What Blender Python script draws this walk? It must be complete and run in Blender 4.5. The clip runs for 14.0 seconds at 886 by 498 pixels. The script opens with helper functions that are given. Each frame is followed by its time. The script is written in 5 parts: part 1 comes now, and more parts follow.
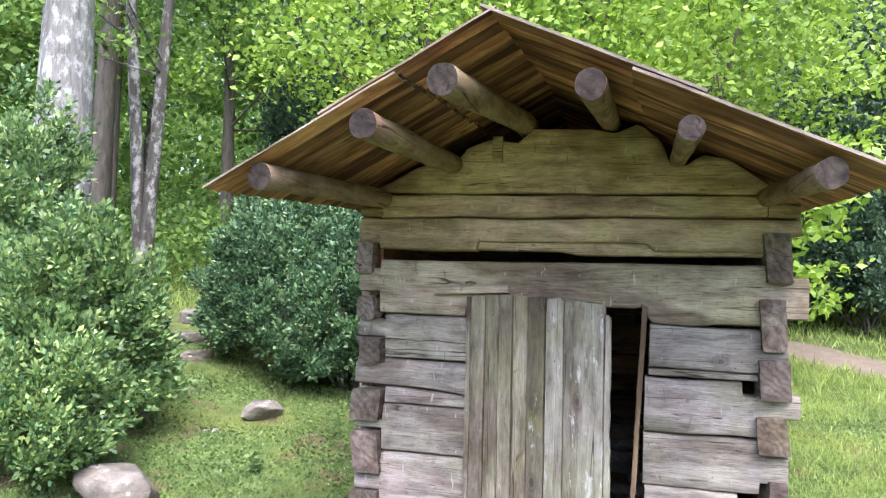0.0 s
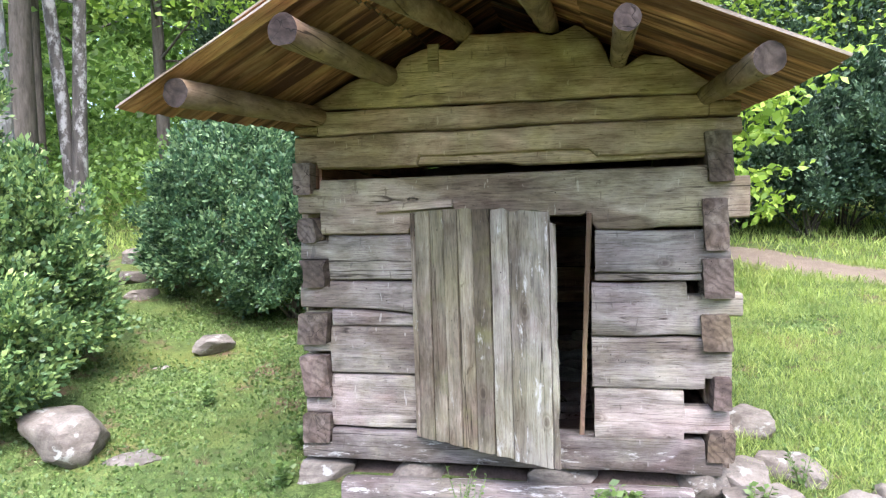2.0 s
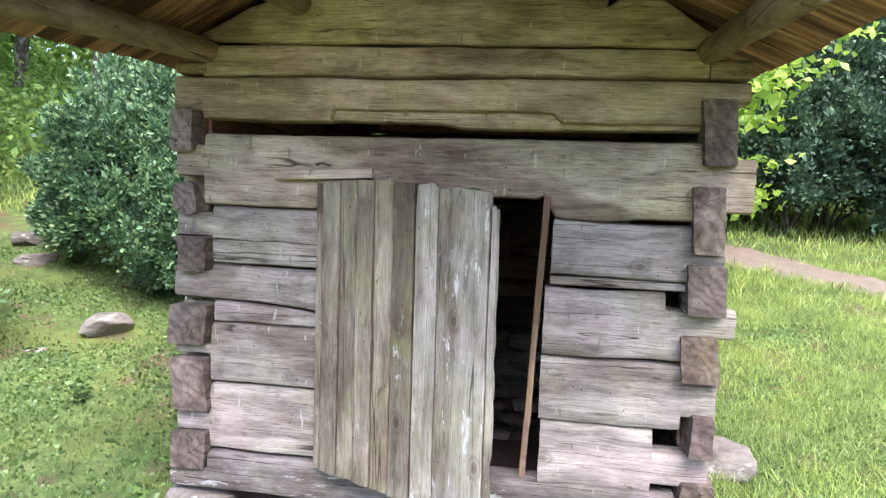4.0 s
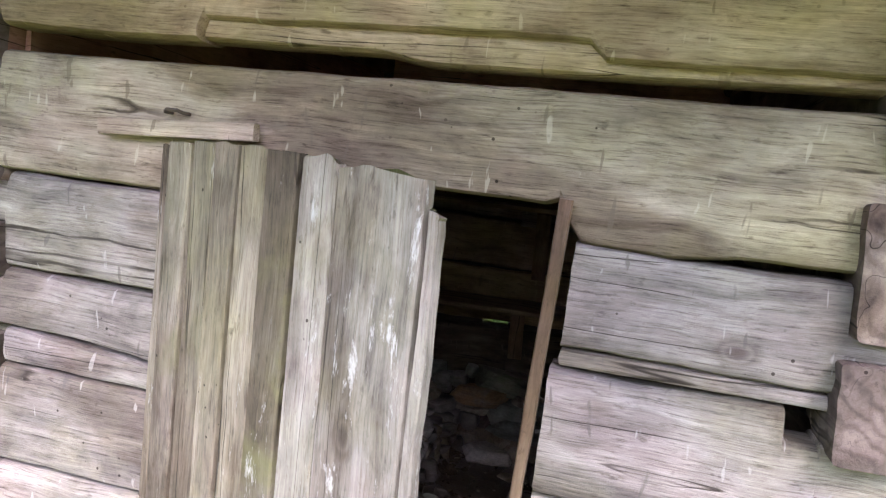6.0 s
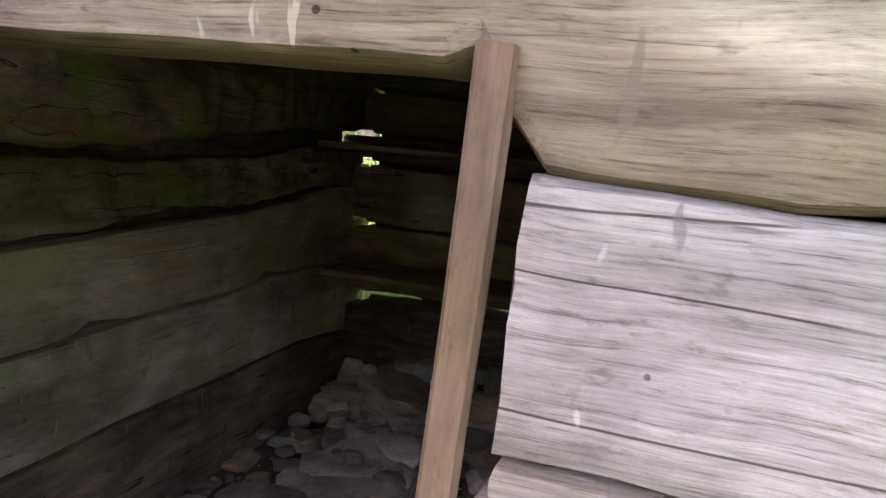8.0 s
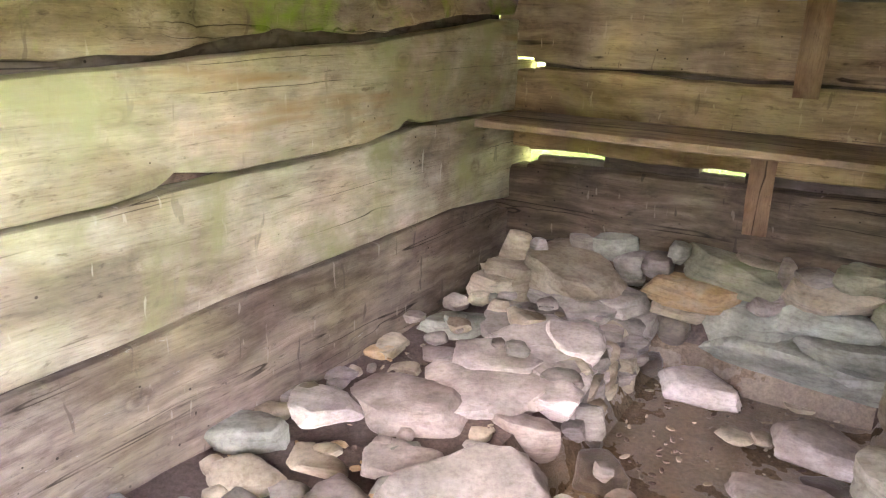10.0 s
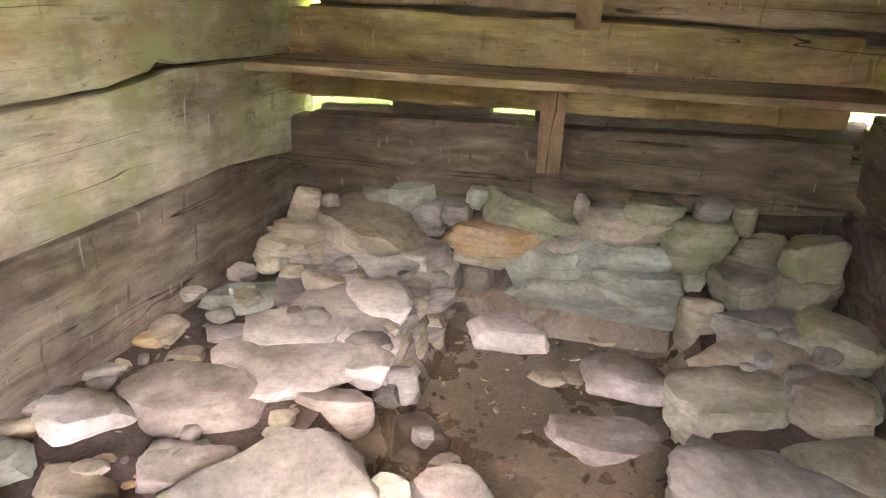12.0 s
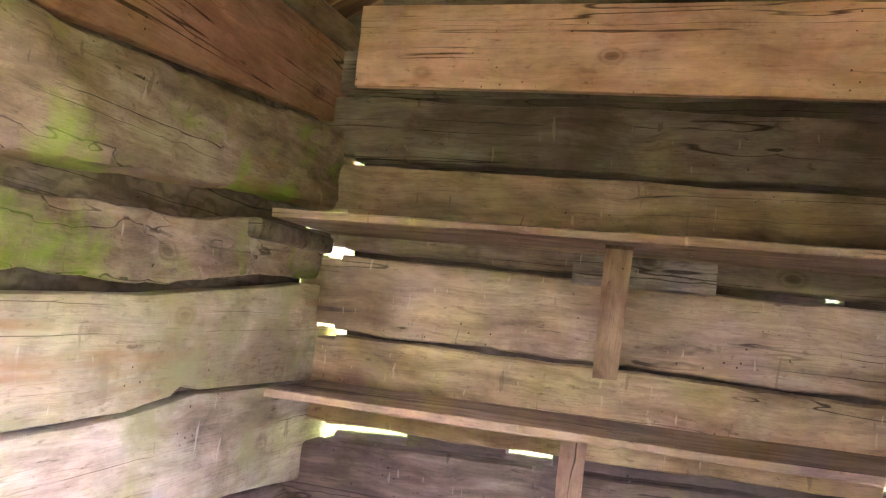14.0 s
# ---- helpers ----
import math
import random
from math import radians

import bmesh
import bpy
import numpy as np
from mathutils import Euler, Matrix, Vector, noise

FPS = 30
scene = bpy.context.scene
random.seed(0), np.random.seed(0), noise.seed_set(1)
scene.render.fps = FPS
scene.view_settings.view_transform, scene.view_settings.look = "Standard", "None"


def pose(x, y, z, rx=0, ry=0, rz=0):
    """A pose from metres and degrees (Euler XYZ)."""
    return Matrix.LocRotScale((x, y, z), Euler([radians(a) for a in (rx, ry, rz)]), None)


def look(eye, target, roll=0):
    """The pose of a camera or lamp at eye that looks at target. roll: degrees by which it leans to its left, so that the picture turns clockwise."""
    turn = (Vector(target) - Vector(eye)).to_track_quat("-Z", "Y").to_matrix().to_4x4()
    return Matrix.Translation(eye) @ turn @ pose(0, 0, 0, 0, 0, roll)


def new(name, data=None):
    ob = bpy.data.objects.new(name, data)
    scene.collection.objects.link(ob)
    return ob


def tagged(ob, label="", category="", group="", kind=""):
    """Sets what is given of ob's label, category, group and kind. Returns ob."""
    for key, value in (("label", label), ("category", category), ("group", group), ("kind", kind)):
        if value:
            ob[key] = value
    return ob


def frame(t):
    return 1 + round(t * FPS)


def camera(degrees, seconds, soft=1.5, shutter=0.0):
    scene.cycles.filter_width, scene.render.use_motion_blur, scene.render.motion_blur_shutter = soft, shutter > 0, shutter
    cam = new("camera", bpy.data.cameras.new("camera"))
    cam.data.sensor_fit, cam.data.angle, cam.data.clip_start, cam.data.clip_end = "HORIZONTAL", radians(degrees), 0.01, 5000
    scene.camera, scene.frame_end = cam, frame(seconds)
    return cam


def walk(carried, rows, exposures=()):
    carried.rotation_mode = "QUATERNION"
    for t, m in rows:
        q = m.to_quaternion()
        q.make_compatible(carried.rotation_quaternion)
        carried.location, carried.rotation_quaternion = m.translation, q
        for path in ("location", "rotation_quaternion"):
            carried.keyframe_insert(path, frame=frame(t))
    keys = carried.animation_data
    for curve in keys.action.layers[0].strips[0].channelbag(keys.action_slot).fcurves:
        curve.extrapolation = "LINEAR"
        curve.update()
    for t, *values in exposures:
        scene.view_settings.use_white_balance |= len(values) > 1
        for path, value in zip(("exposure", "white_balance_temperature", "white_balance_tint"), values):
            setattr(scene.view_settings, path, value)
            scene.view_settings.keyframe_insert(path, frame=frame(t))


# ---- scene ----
cam = camera(63.0, 14.0, soft=1.2)
PATH = [
    (0, (0.418, -4.12, 1.57), (-0.083, -2.187, 1.676), 1.4),
    (0.5, (0.447, -4.119, 1.535), (-0.034, -2.178, 1.554), 0.2),
    (1, (0.47, -4.093, 1.512), (0.028, -2.143, 1.455), -0.9),
    (1.5, (0.458, -4.076, 1.508), (0.052, -2.12, 1.421), -1.6),
    (2, (0.466, -4.001, 1.499), (0.084, -2.04, 1.408), -1.8),
    (2.5, (0.53, -3.806, 1.516), (0.172, -1.841, 1.417), -1.4),
    (3, (0.555, -3.616, 1.518), (0.209, -1.65, 1.402), -0.6),
    (3.2, (0.542, -3.528, 1.509), (0.204, -1.561, 1.385), -0.0),
    (5.3, (0.525, -2.113, 1.497), (0.227, -0.148, 1.276), 3.3),
    (5.5, (0.566, -1.961, 1.498), (0.211, -0.007, 1.267), 4.4),
    (6, (0.634, -1.603, 1.505), (0.15, 0.329, 1.316), 6.1),
    (6.5, (0.615, -1.248, 1.457), (0.216, 0.703, 1.266), 6.8),
    (7, (0.659, -0.935, 1.432), (0.197, 1.0, 1.225), 8.0),
    (7.5, (0.659, -0.702, 1.435), (0.102, 1.206, 1.207), 6.7),
    (7.7, (0.656, -0.637, 1.428), (0.1, 1.27, 1.199), 5.9),
    (8.6, (0.545, -0.33, 1.35), (-0.29, 1.44, 0.94), 4.0),
    (9.2, (0.395, -0.06, 1.265), (-0.61, 1.57, 0.76), 2.7),
    (9.55, (0.4, 0.045, 1.235), (-0.64, 1.66, 0.71), 2.2),
    (9.8, (0.458, 0.077, 1.212), (-0.61, 1.68, 0.674), 1.8),
    (10, (0.413, 0.065, 1.176), (-0.579, 1.689, 0.563), 1.9),
    (10.5, (0.341, 0.16, 1.147), (-0.575, 1.761, 0.376), -0.2),
    (11, (0.323, 0.254, 1.098), (-0.367, 1.922, 0.236), -0.5),
    (11.5, (0.312, 0.291, 1.074), (-0.202, 2.029, 0.227), 2.0),
    (12, (0.321, 0.279, 1.057), (-0.14, 2.102, 0.378), 2.4),
    (12.5, (0.333, 0.295, 1.114), (-0.111, 2.203, 0.714), 2.8),
    (13, (0.308, 0.299, 1.138), (-0.188, 2.234, 1.032), 5.6),
    (13.5, (0.289, 0.307, 1.134), (-0.312, 2.213, 1.187), 6.1),
    (14, (0.295, 0.302, 1.138), (-0.287, 2.209, 1.294), 5.8),
]
walk(cam, [(t, look(eye, target, roll)) for t, eye, target, roll in PATH],
     [(0, 2.4, 6000, 17), (3.2, 2.5, 6000, 17), (5.5, 2.75, 6200, 21), (6.5, 3.2, 6400, 28), (7.5, 3.5, 6500, 32), (8.5, 4.4, 6500, 30), (9.2, 6.35, 7200, 36), (9.8, 7.55, 7100, 31), (11, 7.32, 7400, 26), (12.0, 7.55, 7600, 24), (13, 8.28, 7400, 38), (14, 8.45, 6600, 52)])

# ---- light ----
world = bpy.data.worlds.new("sky")
scene.world = world
world.use_nodes = True
wn = world.node_tree
sky = wn.nodes.new("ShaderNodeTexSky")
sky.sky_type = "NISHITA"
sky.sun_disc = False
sky.sun_elevation, sky.sun_rotation = radians(58), radians(159)
sky.air_density, sky.dust_density, sky.ozone_density = 1.0, 3.0, 1.0
wn.nodes["Background"].inputs["Strength"].default_value = 0.15
wn.links.new(sky.outputs[0], wn.nodes["Background"].inputs["Color"])
sun = new("sun", bpy.data.lights.new("sun", "SUN"))
sun.data.energy, sun.data.angle, sun.data.color = 1.4, radians(45), (1.0, 0.98, 0.96)
sun.matrix_world = look((3, -8, 14), (0, 0, 0))


# ---- materials ----
def material(name):
    m = bpy.data.materials.new(name)
    m.use_nodes = True
    return m, m.node_tree.nodes, m.node_tree.links, m.node_tree.nodes["Principled BSDF"]


def ramp(nodes, stops):
    r = nodes.new("ShaderNodeValToRGB")
    e = r.color_ramp.elements
    while len(e) < len(stops):
        e.new(0.5)
    for k, (p, c) in zip(e, stops):
        k.position, k.color = p, (*c, 1) if len(c) == 3 else c
    return r


def mix(nodes, links, fac, a, b, mode="MIX"):
    m = nodes.new("ShaderNodeMix")
    m.data_type, m.blend_type = "RGBA", mode
    for socket, value in ((m.inputs[0], fac), (m.inputs[6], a), (m.inputs[7], b)):
        if isinstance(value, (int, float)):
            socket.default_value = value
        elif isinstance(value, tuple):
            socket.default_value = (*value, 1)
        else:
            links.new(value, socket)
    return m.outputs[2]


def coords(nodes, links, scale, shift=True):
    """Object coordinates, scaled, moved at random from object to object."""
    tc, mp = nodes.new("ShaderNodeTexCoord"), nodes.new("ShaderNodeMapping")
    mp.inputs["Scale"].default_value = scale
    links.new(tc.outputs["Object"], mp.inputs["Vector"])
    if shift:
        info, mul = nodes.new("ShaderNodeObjectInfo"), nodes.new("ShaderNodeMath")
        mul.operation = "MULTIPLY"
        mul.inputs[1].default_value = 37.0
        links.new(info.outputs["Random"], mul.inputs[0])
        links.new(mul.outputs[0], mp.inputs["Location"])
    return mp.outputs[0]


def wander(nodes, links, scale, amount):
    """Object coordinates bent by a slow noise, then scaled: grain that bows and swirls."""
    tc, info, mul, at = (nodes.new("ShaderNode" + k) for k in ("TexCoord", "ObjectInfo", "Math", "VectorMath"))
    mul.operation, mul.inputs[1].default_value, at.operation = "MULTIPLY", 37.0, "ADD"
    links.new(info.outputs["Random"], mul.inputs[0])
    links.new(tc.outputs["Object"], at.inputs[0])
    links.new(mul.outputs[0], at.inputs[1])
    n, sub, scl, add = nodes.new("ShaderNodeTexNoise"), nodes.new("ShaderNodeVectorMath"), nodes.new("ShaderNodeVectorMath"), nodes.new("ShaderNodeVectorMath")
    n.inputs["Scale"].default_value, n.inputs["Detail"].default_value = 3.4, 1.5
    links.new(at.outputs[0], n.inputs["Vector"])
    sub.operation, scl.operation, add.operation = "SUBTRACT", "SCALE", "ADD"
    sub.inputs[1].default_value = (0.5, 0.5, 0.5)
    scl.inputs["Scale"].default_value = amount
    links.new(n.outputs["Color"], sub.inputs[0])
    links.new(sub.outputs[0], scl.inputs[0])
    links.new(at.outputs[0], add.inputs[0])
    links.new(scl.outputs[0], add.inputs[1])
    mp = nodes.new("ShaderNodeMapping")
    mp.inputs["Scale"].default_value = scale
    links.new(add.outputs[0], mp.inputs["Vector"])
    return mp.outputs[0]


def tex(nodes, links, vec, scale, detail=6, rough=0.6, distort=0.0):
    n = nodes.new("ShaderNodeTexNoise")
    n.inputs["Scale"].default_value, n.inputs["Detail"].default_value = scale, detail
    n.inputs["Roughness"].default_value, n.inputs["Distortion"].default_value = rough, distort
    links.new(vec, n.inputs["Vector"])
    return n.outputs["Fac"]


def wood(name, dark, mid, light, axis="x", moss=None, moss_at=0.62, white=0.0, rust=None, rough=0.85, bump=0.35, scars=True, vary=0.14, rust_at=0.55, streaks=0.4, rings=False, stained=0.8):
    """Weathered timber with grain along an axis: fine fibre, checks, blotches, moss or flaking paint."""
    m, n, l, b = material(name)
    k = {"x": (1, 9, 9), "y": (9, 1, 9), "z": (9, 9, 1)}[axis]
    kf = tuple(1 if a == 1 else 30 for a in k)
    grain, plain = wander(n, l, tuple(1 if a == 1 else 8 for a in k), 0.09), coords(n, l, (1, 1, 1))
    fibre = tex(n, l, grain, 2.6, 7, 0.58, 0.35)
    fine = tex(n, l, wander(n, l, kf, 0.03), 6.5, 6, 0.72, 0.1)
    blot = tex(n, l, coords(n, l, tuple(1 if a == 1 else 1.35 for a in k)), 3.6, 8, 0.7, 0.3)
    col = ramp(n, [(0.2, dark), (0.47, mid), (0.8, light)])
    l.new(fibre, col.inputs[0])
    tone = ramp(n, [(0.28, (0.45, 0.42, 0.4)), (0.42, (0.85, 0.83, 0.81)), (0.56, (1.05, 1.03, 1.0)), (0.72, (1.32, 1.29, 1.24))])
    l.new(blot, tone.inputs[0])
    c = mix(n, l, 0.9, col.outputs[0], tone.outputs[0], "MULTIPLY")
    stain = ramp(n, [(0.34, (1.2, 1.18, 1.15)), (0.47, (1, 1, 1)), (0.58, (0.62, 0.56, 0.51)), (0.72, (0.36, 0.31, 0.27))])
    l.new(tex(n, l, coords(n, l, tuple(1 if a == 1 else 2.2 for a in k)), 1.5, 6, 0.62, 0.5), stain.inputs[0])
    c = mix(n, l, stained, c, stain.outputs[0], "MULTIPLY")
    pit = ramp(n, [(0.3, (0.45, 0.41, 0.38)), (0.42, (1, 1, 1))])
    l.new(tex(n, l, coords(n, l, tuple(1 if a == 1 else 3.5 for a in k)), 24.0, 5, 0.7, 0.2), pit.inputs[0])
    c = mix(n, l, 0.55, c, pit.outputs[0], "MULTIPLY")
    hue = ramp(n, [(0.36, (1.06, 0.97, 1.02)), (0.5, (1, 1, 1)), (0.64, (1.0, 1.02, 0.86))])
    l.new(tex(n, l, plain, 2.1, 4, 0.6, 0.4), hue.inputs[0])
    c = mix(n, l, 0.9, c, hue.outputs[0], "MULTIPLY")
    pock = ramp(n, [(0.26, (0.4, 0.37, 0.35)), (0.36, (1, 1, 1))])
    l.new(tex(n, l, coords(n, l, tuple(1 if a == 1 else 2.6 for a in k)), 13.0, 4, 0.6, 0.2), pock.inputs[0])
    c = mix(n, l, 0.85, c, pock.outputs[0], "MULTIPLY")
    info = n.new("ShaderNodeObjectInfo")
    own = ramp(n, [(0.0, (1 - vary, 1 - vary, 1 - vary)), (1.0, (1 + 0.6 * vary, 1 + 0.55 * vary, 1 + 0.5 * vary))])
    l.new(info.outputs["Random"], own.inputs[0])
    c = mix(n, l, 1.0, c, own.outputs[0], "MULTIPLY")
    streak = ramp(n, [(0.34, (0.36, 0.33, 0.31)), (0.44, (0.86, 0.85, 0.84)), (0.52, (1.0, 1.0, 1.0)), (0.64, (1.22, 1.21, 1.2))])
    l.new(fine, streak.inputs[0])
    c = mix(n, l, 0.95 * streaks, c, streak.outputs[0], "MULTIPLY")
    if rings:
        w = n.new("ShaderNodeTexWave")
        w.wave_type, w.rings_direction = "RINGS", "Y"
        w.inputs["Scale"].default_value, w.inputs["Distortion"].default_value = 7.0, 16.0
        w.inputs["Detail"].default_value, w.inputs["Detail Scale"].default_value = 4.0, 0.9
        l.new(plain, w.inputs["Vector"])
        year = ramp(n, [(0.0, (0.32, 0.28, 0.26)), (0.4, (0.9, 0.9, 0.9)), (1.0, (1.12, 1.1, 1.08))])
        l.new(w.outputs["Fac"], year.inputs[0])
        c = mix(n, l, 0.45, c, year.outputs[0], "MULTIPLY")
    # long thin drying checks, only in places
    check = tex(n, l, wander(n, l, tuple(0.14 if a == 1 else 8 for a in k), 0.018), 1.5, 2, 0.4, 0.04)
    band, ab = n.new("ShaderNodeMath"), n.new("ShaderNodeMath")
    band.operation, ab.operation = "SUBTRACT", "ABSOLUTE"
    l.new(check, band.inputs[0])
    band.inputs[1].default_value = 0.55
    l.new(band.outputs[0], ab.inputs[0])
    line = ramp(n, [(0.0, (0.13, 0.115, 0.11)), (0.004, (0.35, 0.33, 0.31)), (0.008, (1, 1, 1))])
    l.new(ab.outputs[0], line.inputs[0])
    where = ramp(n, [(0.43, (0, 0, 0)), (0.52, (0.95, 0.95, 0.95))])
    l.new(tex(n, l, plain, 1.9, 2), where.inputs[0])
    c = mix(n, l, where.outputs[0], c, mix(n, l, 1.0, c, line.outputs[0], "MULTIPLY"))
    hair, hb = n.new("ShaderNodeMath"), n.new("ShaderNodeMath")
    hair.operation, hb.operation = "SUBTRACT", "ABSOLUTE"
    l.new(tex(n, l, coords(n, l, tuple(0.2 if a == 1 else 13 for a in k)), 2.6, 2, 0.4, 0.03), hair.inputs[0])
    hair.inputs[1].default_value = 0.5
    l.new(hair.outputs[0], hb.inputs[0])
    thin = ramp(n, [(0.0, (0.4, 0.37, 0.35)), (0.006, (1, 1, 1))])
    l.new(hb.outputs[0], thin.inputs[0])
    there = ramp(n, [(0.48, (0, 0, 0)), (0.6, (0.85, 0.85, 0.85))])
    l.new(tex(n, l, plain, 4.3, 3), there.inputs[0])
    c = mix(n, l, there.outputs[0], c, mix(n, l, 1.0, c, thin.outputs[0], "MULTIPLY"))
    worm = n.new("ShaderNodeTexVoronoi")
    worm.inputs["Scale"].default_value = 26.0
    l.new(plain, worm.inputs["Vector"])
    hole = ramp(n, [(0.0, (0.12, 0.1, 0.09)), (0.09, (0.2, 0.18, 0.16)), (0.11, (1, 1, 1))])
    l.new(worm.outputs["Distance"], hole.inputs[0])
    spots = ramp(n, [(0.56, (0, 0, 0)), (0.62, (0.9, 0.9, 0.9))])
    l.new(tex(n, l, plain, 3.1, 2), spots.inputs[0])
    c = mix(n, l, spots.outputs[0], c, mix(n, l, 1.0, c, hole.outputs[0], "MULTIPLY"))
    # knots
    vor = n.new("ShaderNodeTexVoronoi")
    vor.inputs["Scale"].default_value = 2.6
    l.new(coords(n, l, tuple(1 if a == 1 else 1.6 for a in k)), vor.inputs["Vector"])
    knot = ramp(n, [(0.0, (0.22, 0.19, 0.17)), (0.06, (0.42, 0.37, 0.34)), (0.09, (0.85, 0.83, 0.81)), (0.11, (0.6, 0.56, 0.53)), (0.16, (1, 1, 1))])
    l.new(vor.outputs["Distance"], knot.inputs[0])
    c = mix(n, l, 0.8, c, knot.outputs[0], "MULTIPLY")
    if scars:
        across = {"x": (26, 6, 6), "y": (6, 26, 6), "z": (6, 6, 20)}[axis]
        f = ramp(n, [(0.7, (0, 0, 0)), (0.73, (0.5, 0.5, 0.5))])
        l.new(tex(n, l, coords(n, l, across), 1.5, 2, 0.5, 0.3), f.inputs[0])
        c = mix(n, l, f.outputs[0], c, light)
        g = ramp(n, [(0.69, (0, 0, 0)), (0.72, (0.6, 0.6, 0.6))])
        l.new(tex(n, l, coords(n, l, across), 1.1, 2, 0.5, 0.5), g.inputs[0])
        c = mix(n, l, g.outputs[0], c, dark)
    if rust:
        f = ramp(n, [(rust_at, (0, 0, 0)), (rust_at + 0.13, (1, 1, 1))])
        l.new(tex(n, l, coords(n, l, tuple(0.35 * a for a in k)), 2.3, 4, 0.6), f.inputs[0])
        c = mix(n, l, f.outputs[0], c, rust)
    if moss:
        f = ramp(n, [(moss_at, (0, 0, 0)), (moss_at + 0.16, (0.85, 0.85, 0.85))])
        l.new(tex(n, l, plain, 2.6, 7, 0.65, 0.3), f.inputs[0])
        c = mix(n, l, f.outputs[0], c, moss)
    if white:
        f = ramp(n, [(0.66 - white, (0, 0, 0)), (0.72 - white, (0.8, 0.8, 0.8))])
        l.new(tex(n, l, coords(n, l, tuple(0.4 * a + 0.6 for a in k)), 4.5, 8, 0.75, 0.4), f.inputs[0])
        c = mix(n, l, f.outputs[0], c, (0.46, 0.45, 0.425))
    l.new(c, b.inputs["Base Color"])
    b.inputs["Roughness"].default_value = rough
    b.inputs["Specular IOR Level"].default_value = 0.25
    h = mix(n, l, 0.35, mix(n, l, 0.3, fibre, fine), mix(n, l, where.outputs[0], (1.0, 1.0, 1.0), line.outputs[0]), "MULTIPLY")
    bp = n.new("ShaderNodeBump")
    bp.inputs["Strength"].default_value, bp.inputs["Distance"].default_value = bump, 0.012
    l.new(h, bp.inputs["Height"])
    l.new(bp.outputs[0], b.inputs["Normal"])
    return m


def stone(name, a, b2, c3, moss=None, wet=False, lichen=False, scale=5.0):
    m, n, l, b = material(name)
    v = coords(n, l, (1, 1, 1.6))
    big, small = tex(n, l, v, scale, 6, 0.6, 0.5), tex(n, l, v, scale * 9, 6, 0.75)
    col = ramp(n, [(0.3, a), (0.5, b2), (0.7, c3)])
    l.new(big, col.inputs[0])
    sp = ramp(n, [(0.35, (0.6, 0.57, 0.55)), (0.5, (0.98, 0.98, 0.98)), (0.66, (1.25, 1.24, 1.22))])
    l.new(small, sp.inputs[0])
    c = mix(n, l, 0.6, col.outputs[0], sp.outputs[0], "MULTIPLY")
    bed = ramp(n, [(0.36, (0.7, 0.68, 0.66)), (0.5, (1.04, 1.03, 1.02))])
    l.new(tex(n, l, coords(n, l, (2.2, 3.0, 22)), 2.0, 5, 0.6, 0.5), bed.inputs[0])
    c = mix(n, l, 0.7, c, bed.outputs[0], "MULTIPLY")
    info = n.new("ShaderNodeObjectInfo")
    tone = ramp(n, [(0.0, (0.78, 0.76, 0.74)), (0.5, (1.0, 0.97, 0.94)), (1.0, (1.12, 1.12, 1.1))])
    l.new(info.outputs["Random"], tone.inputs[0])
    c = mix(n, l, 1.0, c, tone.outputs[0], "MULTIPLY")
    if moss:
        f = ramp(n, [(0.5, (0, 0, 0)), (0.66, (0.8, 0.8, 0.8))])
        l.new(tex(n, l, v, 4.0, 6, 0.65), f.inputs[0])
        c = mix(n, l, f.outputs[0], c, moss)
    if lichen:
        f = ramp(n, [(0.6, (0, 0, 0)), (0.66, (0.8, 0.8, 0.8))])
        l.new(tex(n, l, v, 9.0, 4, 0.6), f.inputs[0])
        c = mix(n, l, f.outputs[0], c, (0.33, 0.33, 0.3))
    l.new(c, b.inputs["Base Color"])
    b.inputs["Roughness"].default_value = 0.3 if wet else 0.85
    b.inputs["Specular IOR Level"].default_value = 0.5 if wet else 0.25
    bp = n.new("ShaderNodeBump")
    bp.inputs["Strength"].default_value, bp.inputs["Distance"].default_value = 0.5, 0.015
    l.new(mix(n, l, 0.5, big, small), bp.inputs["Height"])
    l.new(bp.outputs[0], b.inputs["Normal"])
    return m


def leafy(name, a, b2, c3, through_light=0.3):
    m, n, l, b = material(name)
    g = n.new("ShaderNodeNewGeometry")
    col = ramp(n, [(0.0, a), (0.5, b2), (1.0, c3)])
    l.new(g.outputs["Random Per Island"], col.inputs[0])
    v = coords(n, l, (1, 1, 1), False)
    tone = ramp(n, [(0.3, (0.65, 0.7, 0.65)), (0.7, (1.2, 1.15, 1.0))])
    l.new(tex(n, l, v, 1.6, 3), tone.inputs[0])
    c = mix(n, l, 1.0, col.outputs[0], tone.outputs[0], "MULTIPLY")
    l.new(c, b.inputs["Base Color"])
    b.inputs["Roughness"].default_value = 0.5
    t, add, out = n.new("ShaderNodeBsdfTranslucent"), n.new("ShaderNodeMixShader"), n["Material Output"]
    l.new(c, t.inputs["Color"])
    add.inputs[0].default_value = through_light
    l.new(b.outputs[0], add.inputs[1])
    l.new(t.outputs[0], add.inputs[2])
    l.new(add.outputs[0], out.inputs["Surface"])
    return m


